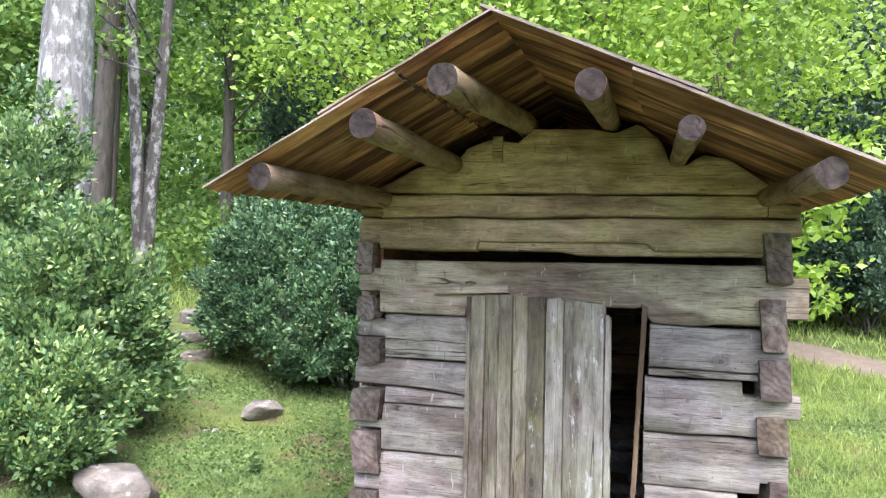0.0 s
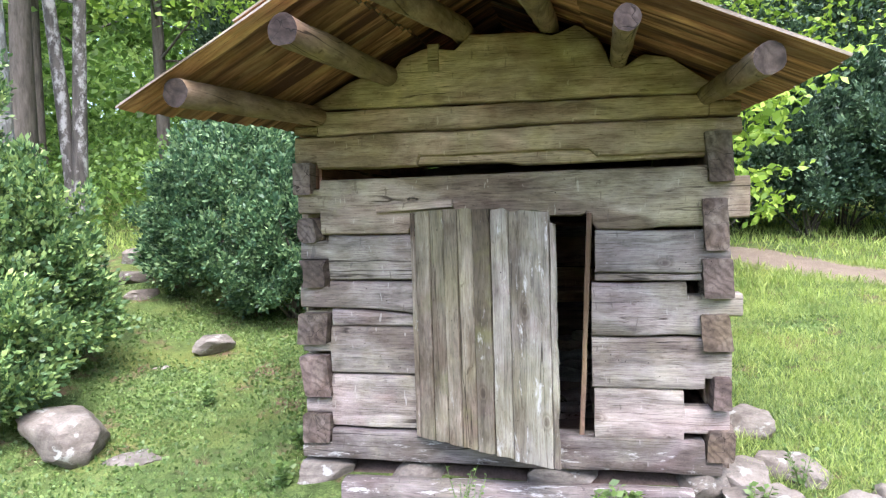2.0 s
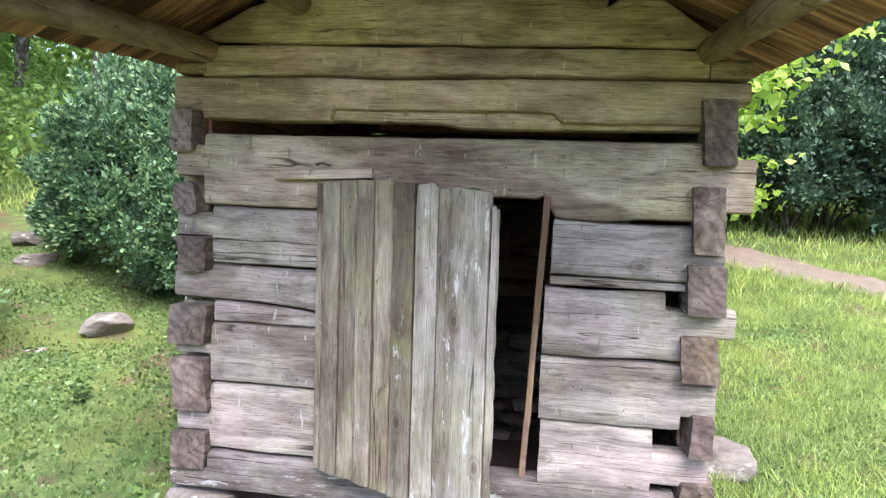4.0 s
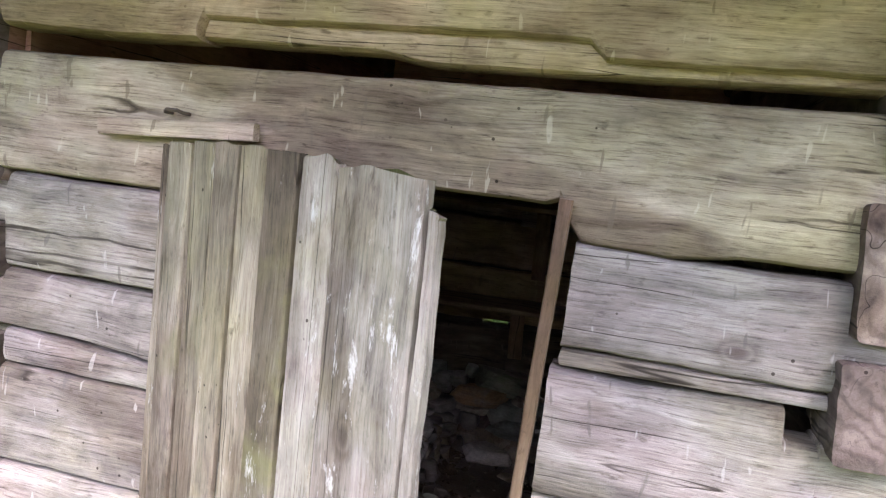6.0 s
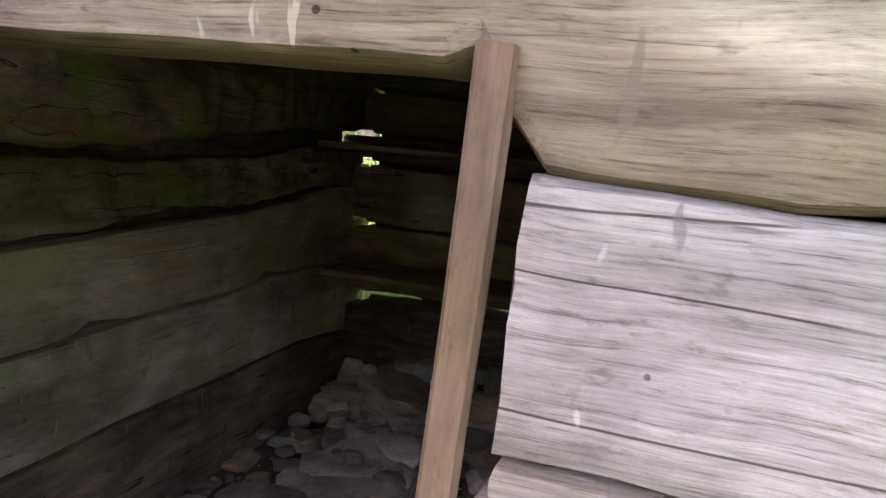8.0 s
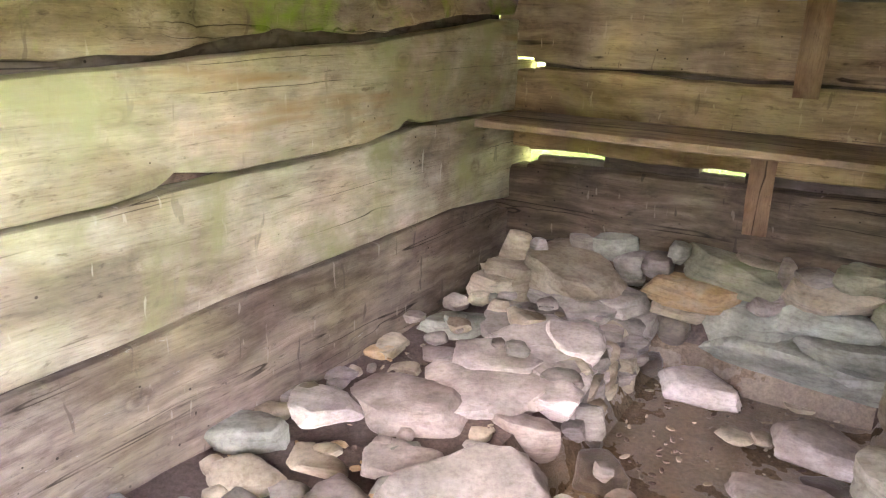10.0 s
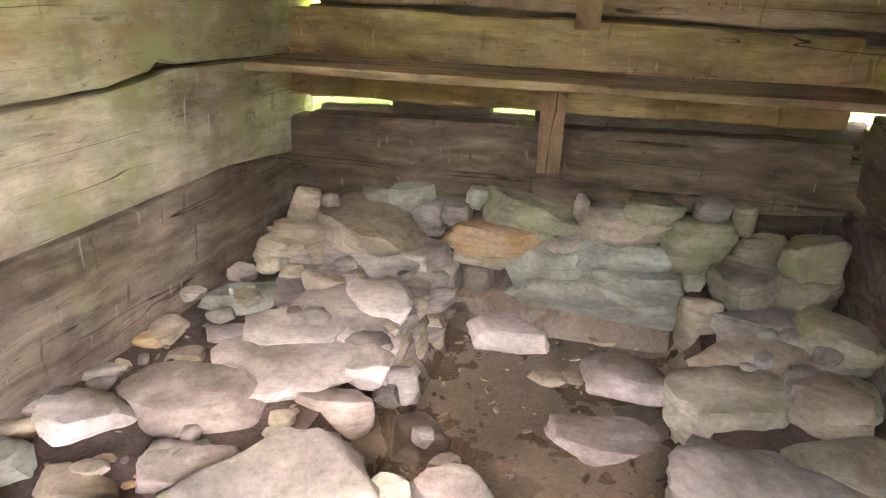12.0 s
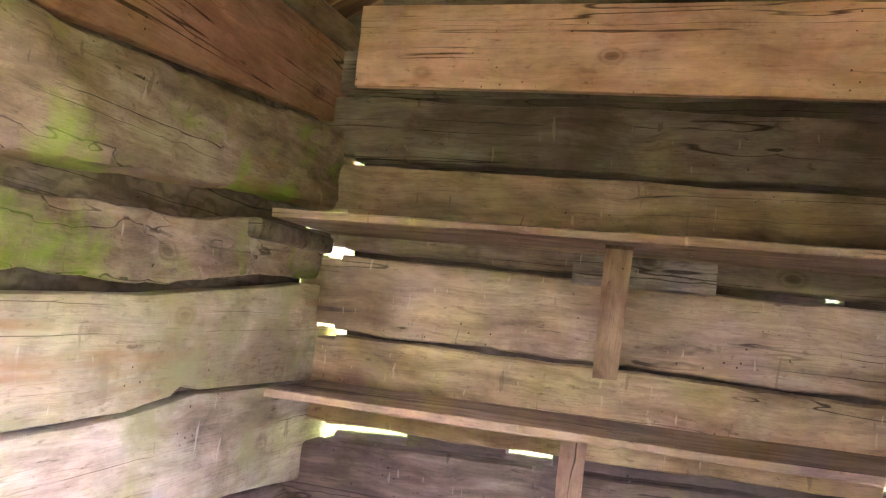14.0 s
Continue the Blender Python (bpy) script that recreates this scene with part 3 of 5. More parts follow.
log(front, 0.508, 1.2, 1.128, 1.165, 0.01, T, seed=10, mat=GREY_X, wave=0.004, necks=[(1.06, 2, 1.13, 1.14)])
log(front, 0.508, 1.205, 1.168, 1.402, 0, T, seed=11, mat=GREY_X, necks=[(1.07, 2, 1.24, 1.3)])
log(front, -1.19, 1.3, 1.4, 1.73, 0, T, seed=12, mat=TAN_X, wave=0.008, necks=[(-2, -1.055, 1.52, 1.665), (1.1, 2, 1.46, 1.68)],
    bottoms=[(-1.2, 1.402), (-0.52, 1.398), (-0.5, 1.475), (0.1, 1.487), (0.36, 1.487), (0.44, 1.482), (0.486, 1.512), (0.492, 1.412), (0.7, 1.398), (0.85, 1.412), (1.3, 1.415)],
    tops=[(-1.2, 1.715), (1.3, 1.742)], step=0.03, label="lintel log with axe marks")
log(front, -1.2, 1.26, 1.785, 1.975, 0, T, seed=13, mat=OLIVE_X, necks=[(-2, -1.07, 1.81, 1.975), (1.1, 2, 1.9, 1.99)],
    bottoms=[(-1.2, 1.775), (-0.475, 1.782), (-0.465, 1.835), (0.495, 1.842), (0.505, 1.805), (1.2, 1.81)], tops=[(-1.2, 1.965), (1.3, 1.992)], step=0.02)
log(front, -0.5, 1.09, 1.78, 1.85, 0.035, T, seed=18, mat=OLIVE_X, wave=0.004, bottoms=[(-0.5, 1.79), (0.0, 1.79), (0.12, 1.768), (1.09, 1.788)])
log(front, -1.07, 1.095, 1.98, 2.112, 0.006, T, seed=14, mat=OLIVE_X, bottoms=[(-1.2, 1.97), (1.3, 1.997)])
log(front, -1.2, -1.06, 1.98, 2.03, 0.0, T, seed=15, mat=OLIVE_X, wave=0.004)
log(front, 1.1, 1.255, 1.995, 2.075, 0.0, T, seed=16, mat=OLIVE_X, wave=0.004)
log(front, -1.09, 1.1, 2.12, 2.5, 0.0, 0.13, seed=17, mat=OLIVE_X, step=0.03, wave=0.008,
    tops=[(-1.09, 2.15), (-0.86, 2.275), (-0.68, 2.33), (-0.62, 2.3), (-0.55, 2.39), (-0.42, 2.44), (-0.25, 2.42), (-0.16, 2.5), (0.18, 2.49), (0.3, 2.47), (0.42, 2.52), (0.55, 2.42),
          (0.6, 2.29), (0.68, 2.28), (0.76, 2.34), (0.9, 2.315), (1.1, 2.17)], label="gable log hewn to the roof's slope")
part("peg_board", beam(-0.395, -0.335, 2.3, 2.45, -0.025, 0.004, seed=31, wave=0.002), OLIVE_X, front)

left = root("wall_left", "side wall of hewn logs, mossy inside", "wall", "structure")
XL0, XL1, YB = -1.19, -1.03, 3.0
log(left, -0.035, 3.19, -0.08, 0.39, XL0, XL1, "y", seed=41, mat=LEFT_DARK_Y, r=0.01, necks=[(-1, 0.12, 0.175, 0.34, -1.18, -1.015, 0.05), (3.0, 4, 0.0, 0.2)], tops=[(0, 0.39899999999999997), (0.71, 0.399), (0.97, 0.399), (1.31, 0.416), (1.78, 0.411), (2.49, 0.427), (2.88, 0.4), (2.92, 0.345), (3.0, 0.34)])
SEAM = [(0, 0.748), (0.76, 0.748), (1.01, 0.749), (1.18, 0.767), (1.34, 0.769), (1.54, 0.768), (1.93, 0.772), (2.26, 0.805), (3.1, 0.785)]
log(left, -0.045, 3.2, 0.405, 0.775, XL0, XL1, "y", seed=42, mat=LEFT_Y, r=0.01, wave=0.006, necks=[(-1, 0.12, 0.45, 0.7, -1.17, -1.005, -0.12), (3.0, 4, 0.5, 0.7)], bottoms=[(0, 0.411), (0.71, 0.411), (0.97, 0.411), (1.31, 0.428), (1.78, 0.423), (2.49, 0.439), (3.0, 0.39)],
    tops=[(y, z - 0.012) for y, z in SEAM])
log(left, -0.05, 3.21, 0.785, 1.055, XL0, XL1, "y", seed=43, mat=LEFT_PALE_Y, r=0.01, wave=0.006, necks=[(-1, 0.12, 0.77, 0.955, -1.18, -1.005, 0.1), (3.0, 4, 0.85, 1.0)],
    bottoms=SEAM[:3] + [(SEAM[3][0] - 0.05, SEAM[3][1]), (SEAM[3][0], SEAM[3][1] + 0.03)] + SEAM[4:7] + [(2.13, 0.8), (2.15, 0.835), (2.26, 0.806), (3.1, 0.785)],
    tops=[(0, 1.0), (0.76, 1.033), (1.5, 1.07), (2.0, 1.09), (2.86, 1.17)], step=0.03)
log(left, -0.04, 3.2, 1.095, 1.285, XL0, XL1 - 0.01, "y", seed=44, mat=MOSSY_Y, r=0.01, wave=0.03, hew=0.045, step=0.025, necks=[(-1, 0.12, 1.11, 1.25, -1.15, -1.005, 0.0), (3.0, 4, 1.2, 1.3)],
    bottoms=[(0, 1.04), (0.76, 1.062), (1.5, 1.105), (2.0, 1.125), (2.86, 1.2)], tops=[(0, 1.27), (1.43, 1.3), (1.58, 1.272), (2.47, 1.37), (3, 1.4)])
log(left, -0.045, 3.2, 1.36, 1.7, XL0, XL1 + 0.035, "y", seed=45, mat=MOSSY_Y, wave=0.025, hew=0.036, step=0.025, necks=[(-1, 0.12, 1.365, 1.52, -1.165, -1.05, -0.08), (3.0, 4, 1.5, 1.75)],
    bottoms=[(0, 1.31), (1.43, 1.34), (1.74, 1.382), (2.46, 1.455), (3, 1.48)], tops=[(0, 1.61), (1.52, 1.69), (1.88, 1.72), (3.05, 1.835)], r=0.1)
log(left, -0.04, 3.19, 1.76, 2.08, XL0, XL1 - 0.03, "y", seed=46, mat=RED_Y, r=0.01, wave=0.006, hew=0.003, necks=[(-1, 0.12, 1.665, 1.82, -1.18, -1.075, 0.03)], bottoms=[(0, 1.64), (1.52, 1.71), (3.05, 1.86)],
    tops=[(0, 2.06), (3.1, 2.23)], label="reddish brown sawn plank")

right = root("wall_right", "side wall of hewn logs, ends notched", "wall", "structure")
XR0, XR1 = 1.1, 1.215
for i, (a, b, na, nb, xa, xb, lean) in enumerate([(-0.1, 0.39, 0.165, 0.33, 1.09, 1.225, 0.08), (0.43, 0.72, 0.445, 0.62, 1.115, 1.215, 0.02), (0.76, 1.02, 0.76, 0.95, 1.07, 1.215, -0.1),
                                                  (1.05, 1.27, 1.04, 1.245, 1.08, 1.225, -0.05), (1.31, 1.6, 1.29, 1.565, 1.09, 1.205, -0.04), (1.64, 2.06, 1.65, 1.91, 1.105, 1.235, -0.07)]):
    log(right, -0.04 - 0.01 * (i % 2), 3.19, a, b, XR0 + 0.02 * (i % 3 - 1), XR1 + 0.008 * (i % 2), "y", seed=60 + i, mat=LEFT_DARK_Y if i else END_Y,
        wave=0.018, tops=[(0, b), (3.1, b + 0.13)] if i == 5 else None, necks=[(-1, 0.12, na, nb, xa, xb, lean), (3.0, 4, a + 0.06, b - 0.06)], r=0.01, hew=0.012)

back = root("wall_back", "back wall of hewn logs with gaps", "wall", "structure")
YB1 = YB + 0.16
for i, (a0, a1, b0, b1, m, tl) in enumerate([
        (0.2, 0.35, 0.56, 0.617, BACK_DARK_X, -0.01), (0.615, 0.655, 0.985, 0.952, BACK_LIT_X, 0), (1.005, 0.972, 1.305, 1.27, BACK_X, -0.015),
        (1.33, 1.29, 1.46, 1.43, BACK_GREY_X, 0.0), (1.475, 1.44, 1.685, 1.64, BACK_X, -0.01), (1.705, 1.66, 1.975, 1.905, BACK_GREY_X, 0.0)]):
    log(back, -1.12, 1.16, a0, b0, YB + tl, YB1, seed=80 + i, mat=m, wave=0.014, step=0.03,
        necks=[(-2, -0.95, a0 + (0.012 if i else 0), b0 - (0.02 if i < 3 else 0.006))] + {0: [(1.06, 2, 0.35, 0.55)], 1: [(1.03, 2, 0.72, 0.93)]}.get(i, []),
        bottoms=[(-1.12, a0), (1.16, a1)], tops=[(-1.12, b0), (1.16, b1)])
log(back, -0.965, 1.16, 2.0, 2.33, YB - 0.04, YB + 0.0, seed=90, mat=RED_X, wave=0.003, hew=0.001, r=0.006, tops=[(-1, 2.34), (1.16, 2.31)], bottoms=[(-0.97, 2.0), (1.16, 1.962)],
    label="fresh reddish sawn board")
# Unseen backing log behind the board, added to stop daylight leaking beneath it.
log(back, -1.05, 1.16, 1.985, 2.33, YB + 0.012, YB1, seed=94, mat=BACK_GREY_X)
log(back, -0.9, 1.0, 2.34, 2.6, YB + 0.01, YB1, seed=91, mat=BACK_GREY_X, tops=[(-0.9, 2.4), (-0.05, 2.82), (1.0, 2.4)])
# Closing log added below the wall so the gap under it stays dark.
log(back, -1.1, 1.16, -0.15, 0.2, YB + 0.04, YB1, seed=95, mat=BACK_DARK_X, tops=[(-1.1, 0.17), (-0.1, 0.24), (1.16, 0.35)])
part("filler_block", beam(-0.016, 0.477, 1.265, 1.392, YB - 0.055, YB + 0.02, seed=92, wave=0.003), GREY_X, back)
part("cleat", beam(2.42, 2.97, 1.3, 1.37, XL1 - 0.01, XL1 + 0.045, "y", seed=93, wave=0.003), BACK_GREY_X, back)

# added strips behind the seams that shut daylight out, except at the slits
for i, (z, slope, gaps) in enumerate([(0.6, 0.02, [(-0.93, -0.62), (-0.22, -0.04)]), (0.982, -0.015, []), (1.305, -0.016, [(0.84, 0.9)]), (1.455, -0.014, []), (1.672, -0.02, []), (1.965, -0.02, [])]):
    x = -0.93

    def sloped(p, q, d):
        return [(u, z + d + slope * u) for u in (p, q)]

    for a, b in gaps + [(1.11, 1.11)]:
        if a > x:
            part("chinking", beam(x, a, z - 0.05, z + 0.05, YB + 0.07, YB + 0.14, seed=110 + i, wave=0.004, bottoms=sloped(x, a, -0.05), tops=sloped(x, a, 0.05)), END_X, back)
        if b > a:
            part("chinking", beam(a, b, z - 0.06, z, YB + 0.07, YB + 0.14, seed=150 + i, wave=0.018, step=0.02, bottoms=sloped(a, b, -0.06), tops=sloped(a, b, 0.004)), END_X, back)
        x = b
# the same added daylight blockers along the side walls
for i, (za, zb) in enumerate([(0.405, 0.385), (0.7, 0.81), (1.01, 1.19), (1.29, 1.45), (1.62, 1.85)]):
    part("chinking", beam(0.1, 2.94, za - 0.06, zb + 0.06, XL0 + 0.02, XL0 + 0.09, "y", seed=120 + i, wave=0.004, bottoms=[(0, za - 0.08), (2.94, zb - 0.1)],
                          tops=[(0, za + 0.08), (2.94, zb + 0.08)]), END_Y, left)
for i, z in enumerate((0.41, 0.74, 1.035, 1.29, 1.62)):
    part("chinking", beam(0.1, 2.93, z - 0.06, z + 0.06, XR1 - 0.09, XR1 - 0.02, "y", seed=130 + i, wave=0.004), END_Y, right)


# ---- shelves ----
def shelf(z, y0, x0, x1, foot, head, seed, mat, tilt):
    """A plank from the wall to y0, its middle at height z; the brace runs from foot on the wall to head under the plank."""
    s = root("shelf", "long plank shelf on a wooden brace, fixed to the back wall", "shelf", group="shelves on the back wall")
    part("shelf_board", beam(x0, x1, z - 0.03, z, y0, YB - 0.02, seed=seed, wave=0.004, hew=0.003, r=0.006, bottoms=[(x0, z - 0.03 - tilt), (x1, z - 0.03 + tilt)],
                             tops=[(x0, z - tilt), (x1, z + tilt)]), mat, s)
    p = plank((0.085, 0.022, (Vector(head) - Vector(foot)).length), seed, nz=4)
    b = part("brace", p, BRACE_Z, s)
    b.matrix_world = look(foot, head) @ pose(0, 0, 0, 180, 0, 0)
    return s


shelf(0.797, 2.56, -0.985, 1.08, (0.036, YB - 0.035, 0.42), (0.068, 2.68, 0.762), 5, SHELF_X, 0.004)
shelf(1.408, 2.47, -0.985, 1.08, (0.13, YB - 0.035, 0.945), (0.165, 2.58, 1.372), 6, SHELF_X, -0.003)

# ---- the door ----
door = root("door_1", "narrow plank door ajar, weathered, paint worn away", "door", "structure")
door.matrix_world = pose(-0.49, -0.03, 0, 0, 0, -24.7)
LEAF = 0.9
edges = [0.0, 0.045, 0.155, 0.26, 0.36, 0.47, 0.59, 0.715, 0.972, 1.0]
tops = [1.522, 1.527, 1.536, 1.538, 1.536, 1.53, 1.53, 1.515, 1.455]
for i, (a, b) in enumerate(zip(edges, edges[1:])):
    low = 0.255 - 0.04 * (a + b) / 2
    o = part("board", plank(((b - a) * LEAF - (0.001 if i > 7 else 0.009 if i > 5 else 0.007), 0.026, tops[i] - low), 20 + i, rag=0.007, nz=60 if i > 5 else 24, nx=9, crown=0.014 if i > 5 else 0.004, nibble=0.014 if i == 8 else 0.004), DOOR_PALE_Z if i > 5 else DOOR_OLD_Z, door,
             "pale board with worn white paint" if i > 5 else "")
    o.location = ((a + b) / 2 * LEAF, -0.006 * (i % 2), low)
for z in (0.42, 1.3):
    o = part("batten", plank((0.72, 0.022, 0.1), 40, nz=2), DOOR_OLD_Z, door)
    o.location = (0.4, 0.028, z)

part("patch_board", beam(0.42, 0.8, 1.12, 1.17, XL1 - 0.012, XL1 + 0.012, "y", seed=56, wave=0.003), BACK_GREY_X, left)

jamb = root("door_post", "thin leaning wooden strip beside the door opening", "door post")
o = part("strip", plank((0.028, 0.032, 1.255), 51, nz=12, nx=1), POLE_Z, jamb)
o.matrix_world = pose(0.432, 0.045, 0.24, 2.6, 3.1, 0)

latch = root("door_latch", "weathered wooden turn button nailed over the door", "latch")
o = part("button", beam(-0.685, -0.25, 1.535, 1.583, -0.04, -0.012, seed=52, wave=0.004, hew=0.002, r=0.005, bottoms=[(-0.685, 1.53), (-0.25, 1.548)], tops=[(-0.685, 1.572), (-0.25, 1.592)]), TAN_X, latch)
o = part("staple", tube([(-0.5, 0.0, 1.6), (-0.5, -0.03, 1.6), (-0.49, -0.04, 1.605), (-0.46, -0.04, 1.605), (-0.45, -0.03, 1.6), (-0.45, 0, 1.6)], [0.005] * 6, 6), IRON, latch)

tagged(link("step_log", beam(-0.9, 1.0, -0.14, 0.03, -0.2, -0.03, seed=53, wave=0.01, r=0.05), SILL_X), "grey weathered log lying below the sill", "log")

# ---- the roof ----
roof = root("roof", "low gable roof of split shakes on round log purlins", "roof", "structure")


EAVE_Y = -1.31


def ridge(y):
    """The ridge's x and height: it runs a little to the left and down over the porch."""
    return -0.05 + 0.066 * min(y, 0.0), 2.735 + (0.055 if y < 0 else 0.04) * y


for xw, zw, xf, zf, r in [(-1.03, 2.095, -1.154, 2.035, 0.06), (-0.6, 2.3, -0.679, 2.25, 0.065), (-0.18, 2.53, -0.338, 2.425, 0.07),
                          (0.3, 2.53, 0.262, 2.375, 0.063), (0.67, 2.3, 0.638, 2.19, 0.05), (1.12, 2.09, 1.116, 2.012, 0.056)]:
    ye = EAVE_Y + 0.02
    k = (ye - 0.0) / -1.3
    pts = [(xw + (xf - xw) * k * (1 - s), ye * (1 - s), zw + (zf - zw) * k * (1 - s)) for s in np.linspace(0, 1, 14)] + [(xw, 1.0, zw + 0.04), (xw, 2.0, zw + 0.08), (xw, 3.27, zw + 0.13)]
    rs = [r * (1 - 0.12 * i / 16) for i in range(len(pts))]
    bmp = tube(pts, rs, 16, seed=int(100 * (xw + 2)), rough=0.12)
    bmp.faces.ensure_lookup_table()
    for f in bmp.faces:
        if len(f.verts) > 4:
            f.material_index = 1
    part("purlin", bmp, [PURLIN_Y, CUT], roof)


def shake_mesh(length, width, seed, thick=0.012):
    bm = bmesh.new()
    n = 6
    rows = []
    for i in range(n + 1):
        x = length * i / n
        if i in (0, n):
            x += 0.012 * noise.noise(Vector((seed * 3.1, i, 0)))
        w = width / 2 + 0.004 * noise.noise(Vector((i * 0.8, seed * 2.0, 5)))
        lift = 0.006 * noise.noise(Vector((i * 0.5, seed * 7.0, 1)))
        rows.append([bm.verts.new((x, -w, lift)), bm.verts.new((x, w, lift + 0.003)), bm.verts.new((x, w, lift + thick)), bm.verts.new((x, -w, lift + thick))])
    for p, q in zip(rows, rows[1:]):
        for i in range(4):
            f = bm.faces.new((p[i], p[(i + 1) % 4], q[(i + 1) % 4], q[i]))
            f.material_index = 0 if i == 0 else 1
    for r in (rows[0][::-1], rows[-1]):
        bm.faces.new(r).material_index = 1
    return bm


def shakes(side, slope, near, far, lift, seed, shift):
    """One course of long shakes down one slope; near and far: distance from the ridge, level."""
    rnd = random.Random(seed)
    ang = math.atan(slope)
    length = (far - near) / math.cos(ang)
    meshes = []
    for i in range(6):
        ob = part("shake", shake_mesh(length, 0.127, seed * 10 + i), [SHAKE, SHAKE_TOP], roof, smooth=False)
        meshes.append(ob.data)
        bpy.data.objects.remove(ob)
    y = EAVE_Y + 0.06 + shift
    while y < 3.35:
        ob = new("shake", meshes[rnd.randrange(6)])
        ob.parent = roof
        rx, rz = ridge(y)
        x0, z0 = rx + side * near, rz - slope * near + lift + rnd.uniform(-0.003, 0.003)
        turn = 0 if side > 0 else 180
        m = Matrix.Translation((x0, y, z0)) @ pose(0, 0, 0, 0, 0, turn + rnd.uniform(-0.6, 0.6)) @ pose(0, 0, 0, 0, math.degrees(ang), 0)
        ob.matrix_world = m
        y += 0.131


for half, up in ((0.0, 0.0), (0.066, 0.013)):
    shakes(-1, 0.54, 0.4, 1.27, up, 1, half)
    shakes(-1, 0.54, -0.02, 0.74, 0.024 + up, 2, half)
    shakes(1, 0.45, 0.55, 1.5, up, 3, half)
    shakes(1, 0.45, -0.05, 0.82, 0.024 + up, 4, half)


# ---- the stones round the spring ----

def lay(rows, label, group, turn=(-25, 25), tilt=6, flat=0.48, k0=0.9, power=3.0):
    for i, (x, y, z, w, d, h, mat) in enumerate(rows):
        k = 1000 * rows[0][0] + 17 * i
        rnd = random.Random(round(k))
        put_stone("stone", x, y, z, (w * k0, d * k0, h * 1.0), rnd.uniform(*turn), mat, round(k) + 3, label, (rnd.uniform(-tilt, tilt), rnd.uniform(-tilt, tilt)), flat, group=group, power=power)

lay([
    (-0.88, 2.30, 0.01, 0.30, 0.22, 0.12, ROCK_GREEN),
    (-0.67, 1.69, 0.02, 0.36, 0.32, 0.10, ROCK_PINK),
    (-0.90, 1.55, 0.02, 0.21, 0.19, 0.09, ROCK_PALE),
    (-0.95, 1.31, 0.02, 0.21, 0.16, 0.12, ROCK_GREEN),
    (-0.73, 1.32, 0.01, 0.20, 0.12, 0.08, ROCK_TAN),
    (-0.54, 1.44, 0.01, 0.25, 0.15, 0.10, ROCK_PINK),
    (-0.52, 1.18, 0.02, 0.23, 0.14, 0.13, ROCK_PINK),
    (-0.83, 1.16, 0.02, 0.18, 0.12, 0.09, ROCK_TAN),
    (-0.68, 1.17, 0.01, 0.11, 0.10, 0.08, ROCK),
    (-0.26, 1.37, 0.04, 0.39, 0.38, 0.13, ROCK),
    (-0.08, 1.45, -0.03, 0.10, 0.12, 0.20, ROCK_GREEN),
    (-0.33, 1.82, -0.02, 0.19, 0.11, 0.12, ROCK_PINK),
    (-0.99, 2.03, 0.01, 0.13, 0.16, 0.08, ROCK_TAN),
    (-0.99, 1.95, 0.02, 0.13, 0.08, 0.05, ROCK_RUST),
    (-0.84, 1.90, 0.02, 0.11, 0.07, 0.05, ROCK_TAN),
    (-1.06, 1.52, 0.01, 0.14, 0.08, 0.08, ROCK),
    (-0.41, 1.63, 0.01, 0.09, 0.05, 0.06, ROCK),
    (-1.02, 1.74, 0.02, 0.15, 0.09, 0.04, ROCK),
    (-1.01, 2.48, 0.04, 0.13, 0.11, 0.06, ROCK_PINK),
    (-0.73, 1.06, 0.01, 0.17, 0.10, 0.09, ROCK),
    (-0.73, 1.42, 0.02, 0.05, 0.03, 0.03, ROCK_RUST),
], "loose flat field stone lying on bare dark soil", "stones along the wall", turn=(2, 30))
lay([
    (-0.62, 2.79, 0.14, 0.39, 0.47, 0.20, ROCK_TAN),
    (-0.41, 2.72, 0.09, 0.28, 0.20, 0.14, ROCK),
    (-0.87, 2.77, 0.22, 0.13, 0.08, 0.16, ROCK_TAN),
    (-0.76, 2.77, 0.24, 0.07, 0.06, 0.12, ROCK),
    (-0.89, 2.59, 0.10, 0.19, 0.17, 0.12, ROCK_TAN),
    (-0.63, 2.39, 0.07, 0.14, 0.13, 0.10, ROCK_TAN),
    (-0.40, 2.38, 0.06, 0.20, 0.24, 0.11, ROCK_PALE),
    (-0.57, 2.09, 0.04, 0.33, 0.20, 0.09, ROCK_PALE),
    (-0.35, 1.99, 0.03, 0.25, 0.17, 0.09, ROCK_PALE),
    (-0.51, 1.84, 0.02, 0.20, 0.20, 0.07, ROCK_PALE),
    (-0.39, 2.14, 0.04, 0.23, 0.17, 0.08, ROCK_PALE),
    (-0.79, 2.06, 0.02, 0.15, 0.11, 0.06, ROCK_PINK),
    (-0.77, 2.44, 0.09, 0.08, 0.06, 0.07, ROCK_TAN),
    (-0.94, 2.70, 0.13, 0.10, 0.06, 0.06, ROCK_TAN),
    (-0.52, 2.05, 0.01, 0.50, 0.46, 0.10, ROCK_PALE),
    (-0.47, 2.32, 0.03, 0.42, 0.34, 0.12, ROCK_PALE),
], "stacked grey and tan field stone", "stones of the left ledge", turn=(2, 26))
